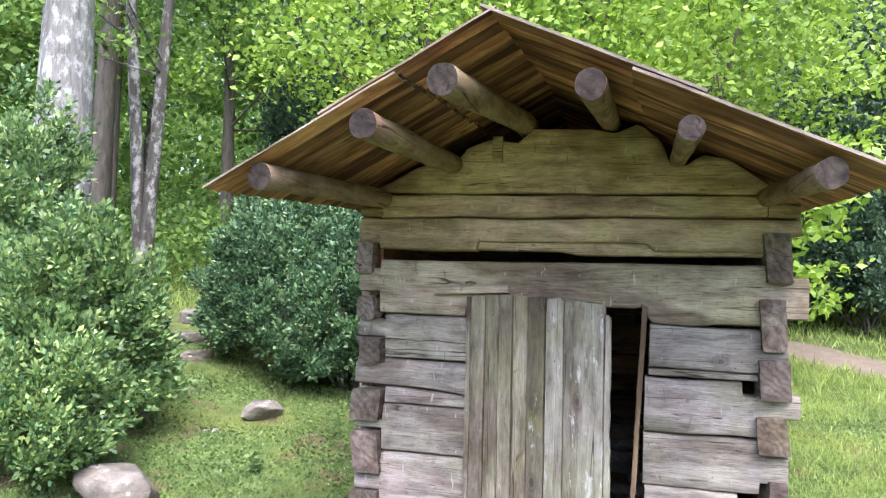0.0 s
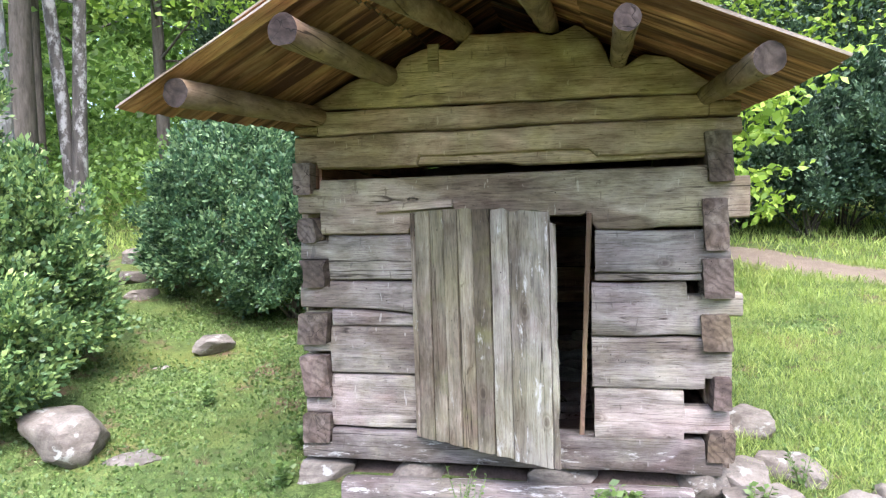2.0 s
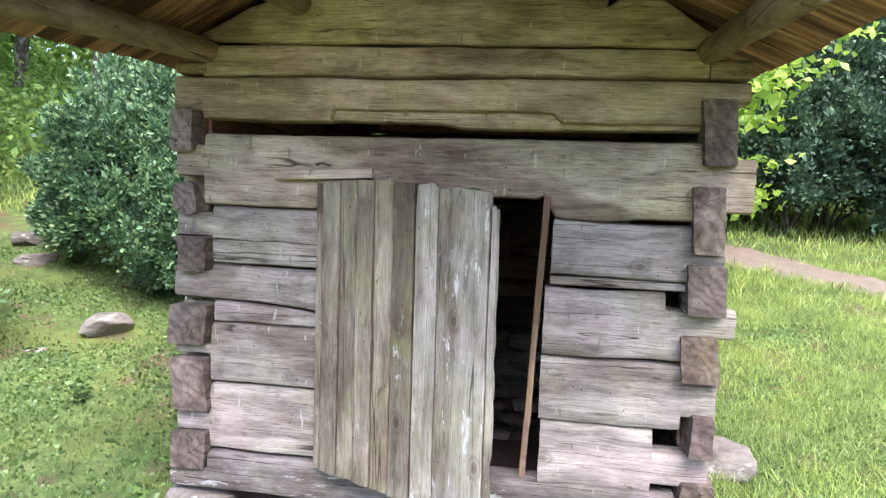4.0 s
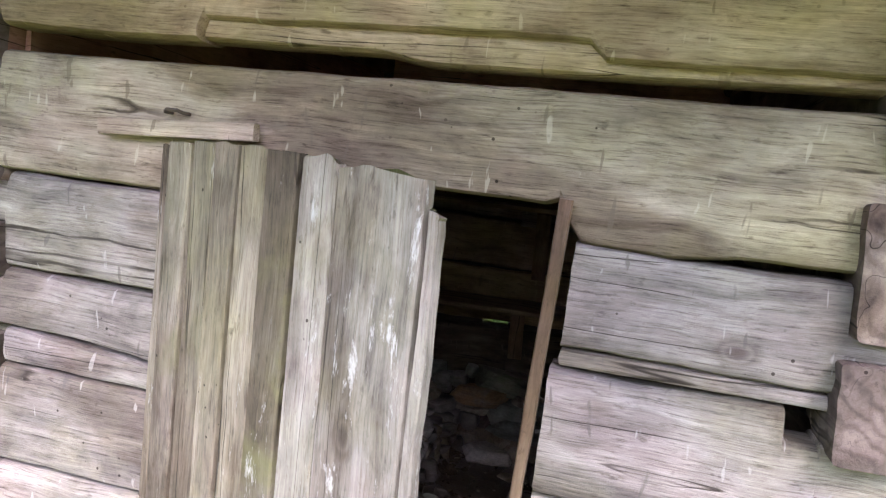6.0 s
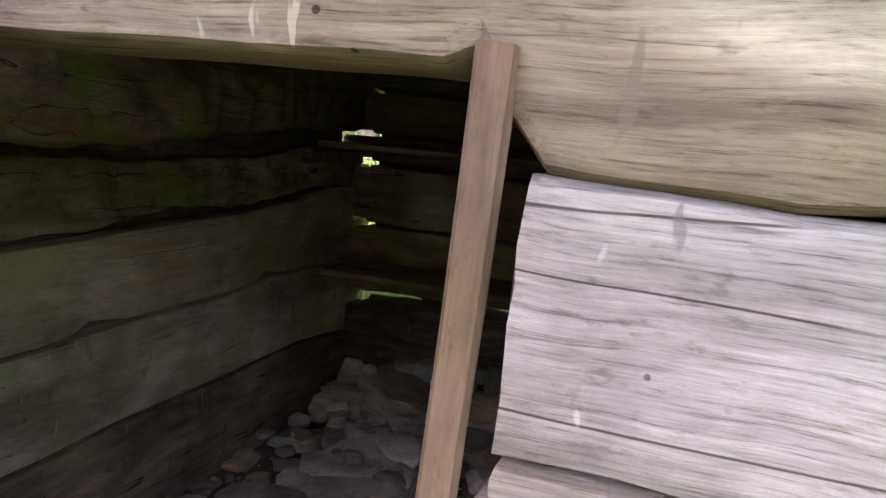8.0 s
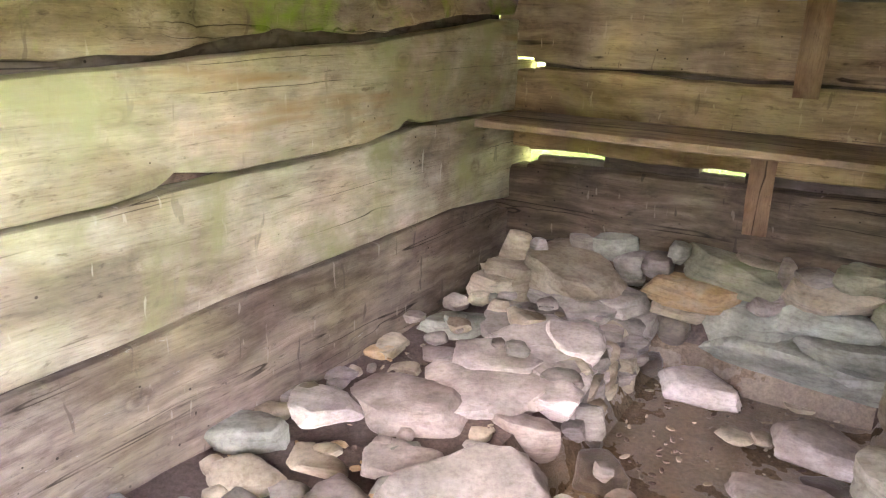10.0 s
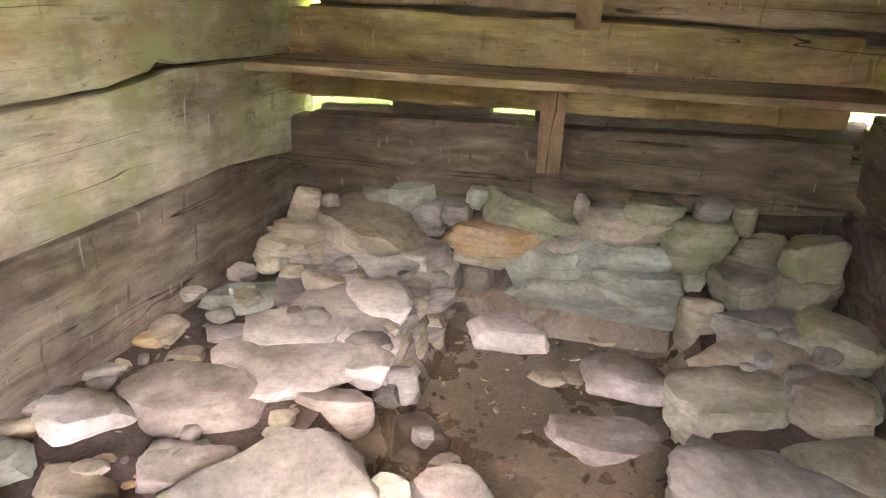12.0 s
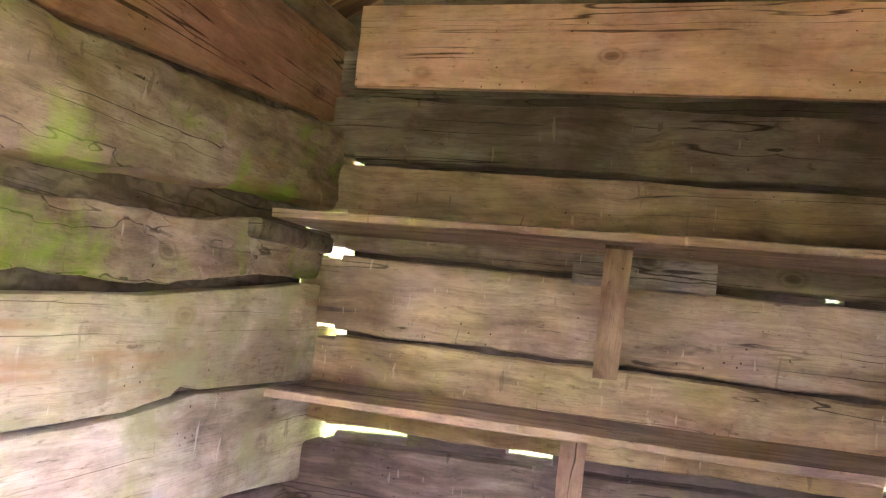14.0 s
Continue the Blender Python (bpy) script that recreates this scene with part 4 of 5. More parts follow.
lay([
    (-0.30, 2.72, 0.03, 0.18, 0.15, 0.10, ROCK),
    (-0.32, 2.58, -0.00, 0.18, 0.11, 0.09, ROCK),
    (-0.27, 2.51, -0.08, 0.10, 0.12, 0.13, ROCK_TAN),
    (-0.29, 2.24, -0.06, 0.08, 0.08, 0.12, ROCK),
    (-0.27, 2.09, -0.07, 0.12, 0.07, 0.12, ROCK),
    (-0.26, 2.12, -0.13, 0.11, 0.07, 0.10, ROCK_WET),
    (-0.28, 2.76, -0.16, 0.17, 0.20, 0.12, ROCK_WET),
    (-0.16, 1.96, -0.16, 0.16, 0.19, 0.12, ROCK_WET),
], "small stone in the dry laid pool edge", "stones of the left ledge", turn=(-8, 20))
lay([
    (0.02, 1.62, -0.08, 0.21, 0.13, 0.17, ROCK_PINK),
    (0.20, 1.58, -0.12, 0.21, 0.13, 0.12, ROCK_PALE),
    (-0.11, 1.87, -0.08, 0.06, 0.04, 0.05, ROCK),
    (-0.02, 1.73, -0.05, 0.08, 0.05, 0.05, ROCK_PINK),
    (0.04, 1.49, -0.14, 0.15, 0.09, 0.12, ROCK_MOSS),
    (-0.03, 1.42, -0.11, 0.07, 0.06, 0.12, ROCK_WET),
], "broken stone at the edge of the spring pool", "stones along the wall", turn=(0, 30))
lay([
    (-0.02, 2.66, -0.14, 0.28, 0.20, 0.11, ROCK_PALE),
    (0.16, 2.89, -0.15, 0.12, 0.08, 0.06, ROCK_WET),
    (0.42, 2.46, -0.14, 0.30, 0.21, 0.11, ROCK_PINK),
    (0.34, 2.09, -0.14, 0.32, 0.19, 0.07, ROCK_PINK),
    (0.15, 2.44, -0.16, 0.11, 0.09, 0.04, ROCK_TAN),
    (0.23, 2.47, -0.16, 0.08, 0.10, 0.04, ROCK_TAN),
    (0.44, 2.32, -0.17, 0.13, 0.08, 0.04, ROCK_WET),
    (-0.05, 2.91, -0.16, 0.06, 0.04, 0.04, ROCK_TAN),
    (0.33, 2.81, -0.17, 0.15, 0.09, 0.03, ROCK_TAN),
], "wet pinkish stone lying in shallow mud", "stones in the pool", turn=(5, 22), k0=0.88)
lay([
    (-0.49, 2.95, 0.26, 0.18, 0.12, 0.11, ROCK_GREEN),
    (-0.22, 2.94, 0.29, 0.08, 0.10, 0.09, ROCK_GREEN),
    (-0.40, 2.93, 0.21, 0.13, 0.14, 0.10, ROCK),
    (-0.29, 2.93, 0.23, 0.12, 0.14, 0.09, ROCK),
    (-0.01, 2.93, 0.25, 0.38, 0.20, 0.14, ROCK_MOSS),
    (0.07, 2.94, 0.28, 0.19, 0.12, 0.09, ROCK_TAN),
    (0.18, 2.93, 0.29, 0.07, 0.10, 0.10, ROCK_PINK),
    (0.27, 2.92, 0.28, 0.13, 0.12, 0.09, ROCK),
    (0.45, 2.93, 0.31, 0.22, 0.14, 0.11, ROCK_MOSS),
    (0.64, 2.94, 0.33, 0.15, 0.12, 0.12, ROCK),
    (0.74, 2.91, 0.33, 0.09, 0.12, 0.10, ROCK_TAN),
    (-0.64, 2.95, 0.24, 0.12, 0.10, 0.10, ROCK),
], "flat greenish stone laid in a dry wall", "stones of the back ledge", turn=(-5, 5), tilt=3)
lay([
    (-0.13, 2.90, 0.15, 0.40, 0.20, 0.13, ROCK_RUST),
    (0.13, 2.90, 0.16, 0.13, 0.16, 0.11, ROCK_PINK),
    (0.32, 2.92, 0.23, 0.33, 0.20, 0.13, ROCK_TAN),
    (0.60, 2.91, 0.22, 0.22, 0.22, 0.19, ROCK_MOSS),
    (-0.18, 2.90, 0.06, 0.20, 0.16, 0.07, ROCK_TAN),
    (0.11, 2.89, 0.06, 0.32, 0.20, 0.18, ROCK_GREEN),
    (0.35, 2.90, 0.14, 0.32, 0.20, 0.13, ROCK_GREEN),
    (0.43, 2.88, 0.06, 0.31, 0.20, 0.11, ROCK_GREEN),
    (0.28, 2.88, -0.03, 0.58, 0.22, 0.18, ROCK_GREEN),
    (-0.19, 2.90, -0.02, 0.15, 0.12, 0.14, ROCK_WET),
    (-0.41, 2.92, 0.15, 0.14, 0.12, 0.04, ROCK),
], "flat greenish stone laid in a dry wall", "stones of the back ledge", turn=(-4, 4), tilt=3)
lay([
    (0.62, 2.61, 0.02, 0.12, 0.14, 0.22, ROCK_TAN),
    (0.77, 2.75, 0.13, 0.24, 0.28, 0.14, ROCK_BENCH),
    (0.81, 2.58, 0.06, 0.29, 0.17, 0.12, ROCK),
    (0.84, 2.99, 0.20, 0.18, 0.13, 0.12, ROCK_TAN),
    (0.95, 2.77, 0.13, 0.27, 0.16, 0.14, ROCK_BENCH),
    (0.98, 2.86, 0.22, 0.20, 0.24, 0.16, ROCK_BENCH),
    (0.77, 2.39, 0.04, 0.32, 0.19, 0.10, ROCK_TAN),
    (0.69, 2.16, -0.01, 0.32, 0.31, 0.16, ROCK_BENCH),
    (0.60, 1.91, -0.04, 0.15, 0.09, 0.14, ROCK),
    (0.72, 1.66, 0.01, 0.43, 0.26, 0.17, ROCK),
    (0.54, 1.77, -0.10, 0.06, 0.07, 0.18, ROCK_MOSS),
    (0.92, 2.13, 0.04, 0.23, 0.28, 0.16, ROCK_TAN),
    (0.56, 2.17, -0.07, 0.06, 0.04, 0.14, ROCK_BENCH),
    (0.99, 2.49, 0.09, 0.23, 0.26, 0.14, ROCK_BENCH),
    (0.62, 2.98, 0.11, 0.12, 0.14, 0.20, ROCK_MOSS),
], "mossy flat stone of the low bench", "stones of the right ledge", turn=(2, 16))

lay([
    (-0.86, 0.78, 0.05, 0.2, 0.17, 0.09, ROCK_TAN), (-0.66, 0.74, 0.05, 0.19, 0.16, 0.08, ROCK_PINK), (-0.46, 0.78, 0.06, 0.2, 0.18, 0.1, ROCK),
    (-0.9, 0.58, 0.05, 0.18, 0.16, 0.08, ROCK), (-0.7, 0.54, 0.05, 0.22, 0.17, 0.09, ROCK_GREEN), (-0.45, 0.56, 0.05, 0.2, 0.18, 0.09, ROCK_PINK),
    (-0.22, 0.8, 0.05, 0.2, 0.17, 0.09, ROCK_TAN), (-0.2, 0.6, 0.04, 0.24, 0.2, 0.1, ROCK), (0.05, 0.95, 0.02, 0.22, 0.2, 0.12, ROCK_PINK), (0.1, 0.65, 0.03, 0.2, 0.2, 0.1, ROCK),
    (-0.55, 2.75, 0.06, 0.4, 0.35, 0.2, ROCK), (-0.85, 2.75, 0.08, 0.26, 0.3, 0.22, ROCK_TAN), (-0.62, 2.4, 0.0, 0.4, 0.35, 0.16, ROCK), (0.84, 2.9, 0.08, 0.4, 0.25, 0.2, ROCK_BENCH),
    (0.9, 2.35, -0.04, 0.45, 0.45, 0.16, ROCK_BENCH), (0.95, 1.9, -0.02, 0.34, 0.45, 0.16, ROCK_BENCH), (1.0, 1.35, -0.02, 0.3, 0.4, 0.15, ROCK_BENCH), (0.78, 1.3, -0.02, 0.35, 0.35, 0.13, ROCK),
], "loose flat field stone lying on bare dark soil", "stones along the wall", turn=(-20, 20))

# rubble between the larger stones
rnd = random.Random(9)
MATS = [ROCK, ROCK_PINK, ROCK_TAN, ROCK_GREEN]
for i in range(90):
    x, y = rnd.uniform(-1.0, -0.35), rnd.uniform(0.55, 2.6)
    if i > 66:
        x, y = rnd.uniform(0.72, 0.98), rnd.uniform(1.3, 2.7)
    s = rnd.uniform(0.025, 0.07)
    put_stone("rubble_stone", x, y, terrain(x, y) + 0.012 + (0.06 if y > 1.9 else 0.0), (s * 1.3, s, s * 0.7), rnd.uniform(0, 360), MATS[i % 4], 500 + i,
              "small broken stone between larger ones on soil", group="rubble on the soil", sub=2)
for i in range(34):
    y = 2.08 + 0.68 * (i % 12) / 11 + rnd.uniform(-0.03, 0.03)
    row = i // 12
    s = rnd.uniform(0.09, 0.15)
    put_stone("ledge_stone", -0.32 - 0.012 * row + rnd.uniform(-0.02, 0.02), y, -0.09 + 0.065 * row, (0.13, s, 0.08), rnd.uniform(-15, 15), MATS[i % 3], 700 + i,
              "flat stone laid dry in the pool's low edge", group="stones of the left ledge", sub=2)


# litter and grit on the soil and the mud
def grit(name, label, n, x0, x1, y0, y1, lo, hi, mats, seed):
    rnd = random.Random(seed)
    bm = bmesh.new()
    for _ in range(n):
        x, y, s = rnd.uniform(x0, x1), rnd.uniform(y0, y1), rnd.uniform(lo, hi)
        m = Matrix.Translation((x, y, terrain(x, y) + s * 0.2)) @ Euler((rnd.uniform(-0.4, 0.4), rnd.uniform(-0.4, 0.4), rnd.uniform(0, 6.28))).to_matrix().to_4x4() @ Matrix.Diagonal((s * rnd.uniform(0.6, 2.2), s * 0.8, s * 0.4, 1))
        r = bmesh.ops.create_icosphere(bm, subdivisions=1, radius=0.6, matrix=m)
        k = rnd.randrange(len(mats))
        for f in {f for v in r["verts"] for f in v.link_faces}:
            f.material_index = k
    tagged(link(name, bm, mats), label, "litter", kind="stuff")


grit("grit", "grit and leaf litter on the wet mud", 260, -0.25, 0.56, 1.4, 2.8, 0.006, 0.022, [ROCK_WET, ROCK_TAN, DIRT], 5)
grit("leaf_litter", "dry leaf litter and grit on dark soil", 320, -0.97, -0.3, 0.4, 2.5, 0.006, 0.028, [DIRT, ROCK_RUST, ROCK_TAN], 6)

# stones under and round the hut
for x, y, z, w, d, h, s, mat in [
        (-2.95, 0.2, 0.1, 0.54, 0.42, 0.32, 5, ROCK_OUT), (-2.39, 0.13, -0.04, 0.3, 0.24, 0.12, 6, ROCK_OUT), (-2.85, 2.0, 0.4, 0.3, 0.24, 0.14, 7, ROCK_OUT),
        (-2.75, 1.02, 0.10, 0.26, 0.2, 0.08, 8, ROCK), (-3.13, 1.54, 0.24, 0.2, 0.2, 0.1, 9, ROCK), (-4.15, 2.91, 0.74, 0.36, 0.3, 0.14, 10, ROCK_OUT),
        (-4.59, 3.37, 0.9, 0.34, 0.28, 0.14, 11, ROCK_OUT), (-4.97, 4.25, 1.09, 0.5, 0.4, 0.22, 12, ROCK_OUT)]:
    put_stone("boulder", x, y, z, (w, d, h), 31 * s, mat, 300 + s, "grey lichened field boulder sunk in the grass", flat=0.3)
for x, y, z, w, d, h, s in [
        (1.5, 0.9, 0.05, 0.28, 0.26, 0.22, 1), (1.3, 0.2, -0.06, 0.42, 0.3, 0.2, 2), (1.6, 0.42, -0.04, 0.4, 0.3, 0.18, 3), (1.38, -0.12, -0.12, 0.42, 0.36, 0.26, 4),
        (1.8, -0.1, -0.12, 0.42, 0.32, 0.2, 5), (2.2, 0.6, -0.06, 0.36, 0.26, 0.12, 6), (2.1, 0.0, -0.1, 0.4, 0.3, 0.2, 7)]:
    put_stone("boulder", x, y, z, (w, d, h), 47 * s, ROCK_OUT, 330 + s, "rounded grey boulder beside the log hut", flat=0.3, group="boulders by the corner")
for x, w, s in [(-1.06, 0.3, 1), (-0.5, 0.3, 3), (0.3, 0.3, 4), (1.08, 0.28, 6)]:
    put_stone("foundation_stone", x, 0.1, -0.02, (w, 0.26, 0.17), 9 * s, ROCK_OUT, 350 + s, "flat foundation stone under the sill log", group="foundation stones")
for x, y, s in [(0.16, -0.32, 1), (-0.45, -0.3, 2), (0.6, -0.28, 3)]:
    put_stone("foundation_stone", x, y, -0.13, (0.3, 0.2, 0.1), 40 * s, ROCK_OUT, 360 + s, "flat grey stone before the step log", group="foundation stones")


# ---- plants ----
def leaf_mesh(name, centres, axes, sizes, mat, width=0.5):
    """Many small leaves, each a folded blade of two triangles: centre, direction and length of each."""
    n = len(centres)
    rng = np.random.default_rng(n)
    side = np.cross(axes, rng.normal(size=(n, 3)))
    side /= np.linalg.norm(side, axis=1)[:, None] + 1e-9
    up = np.cross(side, axes)
    L, W = axes * sizes[:, None] / 2, side * (sizes * width / 2)[:, None]
    fold = up * (sizes * 0.12)[:, None]
    v = np.empty((n, 4, 3))
    v[:, 0], v[:, 1], v[:, 2], v[:, 3] = centres - L, centres + W + fold, centres + L, centres - W + fold
    me = bpy.data.meshes.new(name)
    me.vertices.add(4 * n)
    me.vertices.foreach_set("co", v.reshape(-1))
    me.loops.add(4 * n)
    me.loops.foreach_set("vertex_index", np.arange(4 * n, dtype=np.int32))
    me.polygons.add(n)
    me.polygons.foreach_set("loop_start", np.arange(0, 4 * n, 4, dtype=np.int32))
    me.materials.append(mat)
    me.update(calc_edges=True)
    return me


def unit(a):
    return a / (np.linalg.norm(a, axis=1)[:, None] + 1e-9)


def clumps(rng, points, per, radius, out, lean, flat=1.0):
    """Leaves scattered in a small tuft round each point, pointing mostly along out + lean."""
    n = len(points)
    off = rng.normal(size=(n, per, 3)) * radius * np.array([1, 1, flat])
    c = (points[:, None] + off).reshape(-1, 3)
    d = unit(off.reshape(-1, 3) / radius * 0.6 + np.repeat(out, per, 0) + np.array(lean) + rng.normal(size=(n * per, 3)) * 0.5)
    return c, d


def bush(name, label, x, y, w, d, h, mat, seed, tufts=420, per=95, leaf=0.045, radius=0.085):
    rng = np.random.default_rng(seed)
    z0 = terrain(x, y) - 0.05
    u = unit(rng.normal(size=(tufts, 3)))
    u[:, 2] = np.abs(u[:, 2]) * 1.1 - 0.5
    u = unit(u)
    r = np.array([0.84 + 0.5 * noise.noise(Vector((float(a[0]) * 1.9 + seed, float(a[1]) * 1.9, float(a[2]) * 1.9))) for a in u])
    r *= rng.uniform(0.55, 1.06, tufts) ** 0.4
    p = u * r[:, None] * np.array([w / 2, d / 2, h * 0.62]) + np.array([x, y, z0 + h * 0.4])
    p[:, 2] = np.maximum(p[:, 2], z0 + 0.12)
    # sprigs: leaves set along short shoots that point up and out
    shoot = unit(u * 0.8 + np.array([0, 0, 0.75]) + rng.normal(size=u.shape) * 0.25)
    k = rng.uniform(-0.6, 1.0, (tufts, per, 1))
    off = rng.normal(size=(tufts, per, 3)) * radius * 0.5 * (1.15 - 0.55 * np.abs(k))
    c = (p[:, None] + shoot[:, None] * k * radius * 2.0 + off).reshape(-1, 3)
    a = unit(off.reshape(-1, 3) / radius * 1.4 + np.repeat(shoot, per, 0) + rng.normal(size=(tufts * per, 3)) * 0.35)
    top = tagged(new(name), label, "bush")
    crown = new("crown", leaf_mesh("crown", c, a, rng.uniform(0.7, 1.3, len(c)) * leaf, mat, 0.55))
    crown.parent = top
    for k in range(9):
        e = p[rng.integers(len(p))]
        s = Vector((x + rng.normal() * 0.08, y + rng.normal() * 0.08, z0 - 0.05))
        m = s.lerp(Vector(e), 0.5) + Vector((0, 0, 0.15))
        part("stem", tube([s, m, e], [0.022, 0.014, 0.005], 6), BARK, top)
    return top


def bark(name, a, c3, patches=None):
    m, n, l, b = material(name)
    v = coords(n, l, (6, 6, 1.2))
    f = tex(n, l, v, 3.0, 8, 0.7, 0.5)
    col = ramp(n, [(0.32, a), (0.66, c3)])
    l.new(f, col.inputs[0])
    c = col.outputs[0]
    if patches:
        q = ramp(n, [(0.5, (0, 0, 0)), (0.6, (1, 1, 1))])
        l.new(tex(n, l, coords(n, l, (1, 1, 0.6)), 7.0, 8, 0.72), q.inputs[0])
        c = mix(n, l, q.outputs[0], c, patches)
    l.new(c, b.inputs["Base Color"])
    b.inputs["Roughness"].default_value = 0.9
    bp = n.new("ShaderNodeBump")
    bp.inputs["Strength"].default_value, bp.inputs["Distance"].default_value = 0.7, 0.03
    l.new(f, bp.inputs["Height"])
    l.new(bp.outputs[0], b.inputs["Normal"])
    return m


BARK = bark("dark_bark", (0.045, 0.036, 0.028), (0.13, 0.11, 0.09))
BARK_PALE = bark("pale_bark", (0.09, 0.083, 0.075), (0.23, 0.22, 0.205), (0.37, 0.365, 0.35))
BARK_LICHEN = bark("lichened_bark", (0.03, 0.026, 0.022), (0.09, 0.08, 0.066), (0.27, 0.265, 0.245))
BOX = leafy("boxwood_leaf", (0.05, 0.11, 0.05), (0.15, 0.26, 0.1), (0.36, 0.47, 0.17))
BOX_DARK = leafy("dark_boxwood_leaf", (0.03, 0.075, 0.042), (0.085, 0.175, 0.085), (0.25, 0.37, 0.18))
LIME = leafy("young_maple_leaf", (0.17, 0.3, 0.04), (0.28, 0.43, 0.06), (0.42, 0.56, 0.11), 0.45)
WOODS = leafy("forest_leaf", (0.08, 0.155, 0.035), (0.18, 0.31, 0.07), (0.33, 0.48, 0.125), 0.45)
WOODS_DARK = leafy("evergreen_leaf", (0.03, 0.065, 0.045), (0.065, 0.125, 0.08), (0.15, 0.235, 0.14), 0.2)
BLADE = leafy("grass_blade", (0.085, 0.145, 0.045), (0.15, 0.225, 0.075), (0.23, 0.31, 0.12), 0.35)
BLADE_PALE = leafy("pale_grass_blade", (0.2, 0.3, 0.07), (0.32, 0.42, 0.11), (0.48, 0.55, 0.19), 0.4)
CLOVER = leafy("clover_leaf", (0.07, 0.13, 0.035), (0.12, 0.2, 0.055), (0.2, 0.29, 0.09), 0.35)


def tree(name, label, x, y, r, height, mat, seed, lean=(0, 0), limbs=7, leaf_mat=None, crown_from=3.0, tufts=150, per=45, leaf=0.13, spread=2.2, trunks=1):
    rng = np.random.default_rng(seed)
    z0 = terrain(x, y) - 0.1
    top = tagged(new(name), label, "tree")
    tips = []
    for t in range(trunks):
        pts, rad = [], []
        ph = rng.uniform(0, 6)
        for i in range(9):
            k = i / 8
            wav = 0.06 * math.sin(3 * k + ph) * height / 8
            pts.append((x + lean[0] * k * height + wav + (t - (trunks - 1) / 2) * (0.12 + 0.7 * k) * 1.2, y + lean[1] * k * height + wav * 0.6, z0 + k * height))
            rad.append(r * (1.25 - 0.25 * min(1, k * 9)) * (1 - 0.65 * k) if i else r * 1.45)
        part("trunk", tube(pts, rad, 14, seed + t, 0.12), mat, top)
        for b in range(limbs):
            k = rng.uniform(0.3, 0.95)
            s = Vector(pts[int(k * 8)]).lerp(Vector(pts[min(8, int(k * 8) + 1)]), k * 8 % 1)
            a = rng.uniform(0, 2 * math.pi)
            ln = spread * rng.uniform(0.5, 1.0) * (1.2 - 0.6 * k)
            e = s + Vector((math.cos(a) * ln, math.sin(a) * ln, ln * rng.uniform(0.2, 0.7)))
            m = s.lerp(e, 0.5) + Vector((0, 0, -0.08 * ln))
            part("limb", tube([s, m, e], [r * 0.3 * (1.1 - k), r * 0.18 * (1.1 - k), 0.012], 6, seed), mat, top)
            tips += [e, m.lerp(e, 0.5), e + Vector((0.3, 0.2, 0.1))]
    if leaf_mat:
        base = np.array([tips[i % len(tips)] for i in range(tufts)], dtype=float) if tips else np.zeros((tufts, 3))
        base += rng.normal(size=(tufts, 3)) * np.array([0.55, 0.55, 0.4]) * spread / 2.2
        base = base[base[:, 2] > crown_from]
        c, d = clumps(rng, base, per, 0.22 * spread / 2.2, unit(rng.normal(size=base.shape)) * 0.5, (0, 0, -0.1), 0.45)
        crown = new("crown", leaf_mesh("crown", c, d, rng.uniform(0.7, 1.3, len(c)) * leaf, leaf_mat, 0.6))
        crown.parent = top
    return top


bush("boxwood_bush", "large light green boxwood bush on the grass bank", -5.41, 1.20, 2.4, 2.2, 2.75, BOX, 3, tufts=700, per=90, leaf=0.06, radius=0.1)
bush("boxwood_bush", "leaning light green boxwood bush beside a larger one", -4.03, 0.91, 1.5, 1.4, 1.9, BOX, 9, tufts=420, per=85, leaf=0.058, radius=0.09)
bush("boxwood_bush", "low spreading part of a boxwood bush", -3.78, 0.28, 1.2, 1.0, 1.05, BOX, 4, tufts=260, per=85, leaf=0.055, radius=0.085)
bush("boxwood_bush", "dense dark green boxwood bush behind the hut", -3.18, 3.24, 2.1, 1.7, 2.15, BOX_DARK, 5, tufts=640, per=95, leaf=0.056, radius=0.09)
bush("boxwood_bush", "dense dark green boxwood bush beside the hut", -2.40, 2.96, 1.2, 1.2, 1.6, BOX_DARK, 10, tufts=300, per=95, leaf=0.056, radius=0.09)
tree("beech_tree", "thick pale grey trunk of a large beech", -6.65, 3.40, 0.4, 11, BARK_PALE, 11, (0.005, 0.0), 4)
tree("forked_tree", "dark lichened trunk forking into several stems", -6.37, 4.83, 0.11, 9, BARK_LICHEN, 12, (-0.02, 0), 6, WOODS, 4.2, 60, 40, 0.12, trunks=2)
tree("forest_tree", "dark slender trunk in the woods", -8.03, 5.99, 0.2, 11, BARK, 13, (-0.01, 0), 5)
tree("forest_tree", "thin dark trunk with bare low limbs", -7.25, 8.67, 0.14, 9, BARK, 14, (-0.04, 0), 10, WOODS, 5, 90, 40, 0.13)
tree("maple_tree", "young maple with bright lime leaves behind the hut", 0.04, 6.68, 0.12, 7.5, BARK, 15, (0, -0.06), 22, LIME, 2.9, 420, 42, 0.115, 3.4)
tree("maple_tree", "young maple branches of bright lime leaves", -2.80, 7.04, 0.1, 7.0, BARK, 16, (0.02, -0.05), 18, LIME, 3.4, 260, 42, 0.115, 3.0)
tree("maple_tree", "young maple with bright lime leaves beside the grass", 0.74, 6.74, 0.05, 5.5, BARK, 17, (0.22, -0.2), 18, LIME, 1.8, 240, 42, 0.11, 2.4)
tree("maple_tree", "thin maple sapling with bright lime leaves", 1.62, 4.5, 0.014, 2.7, BARK, 18, (0.2, -0.04), 20, LIME, 1.3, 110, 16, 0.12, 1.15)
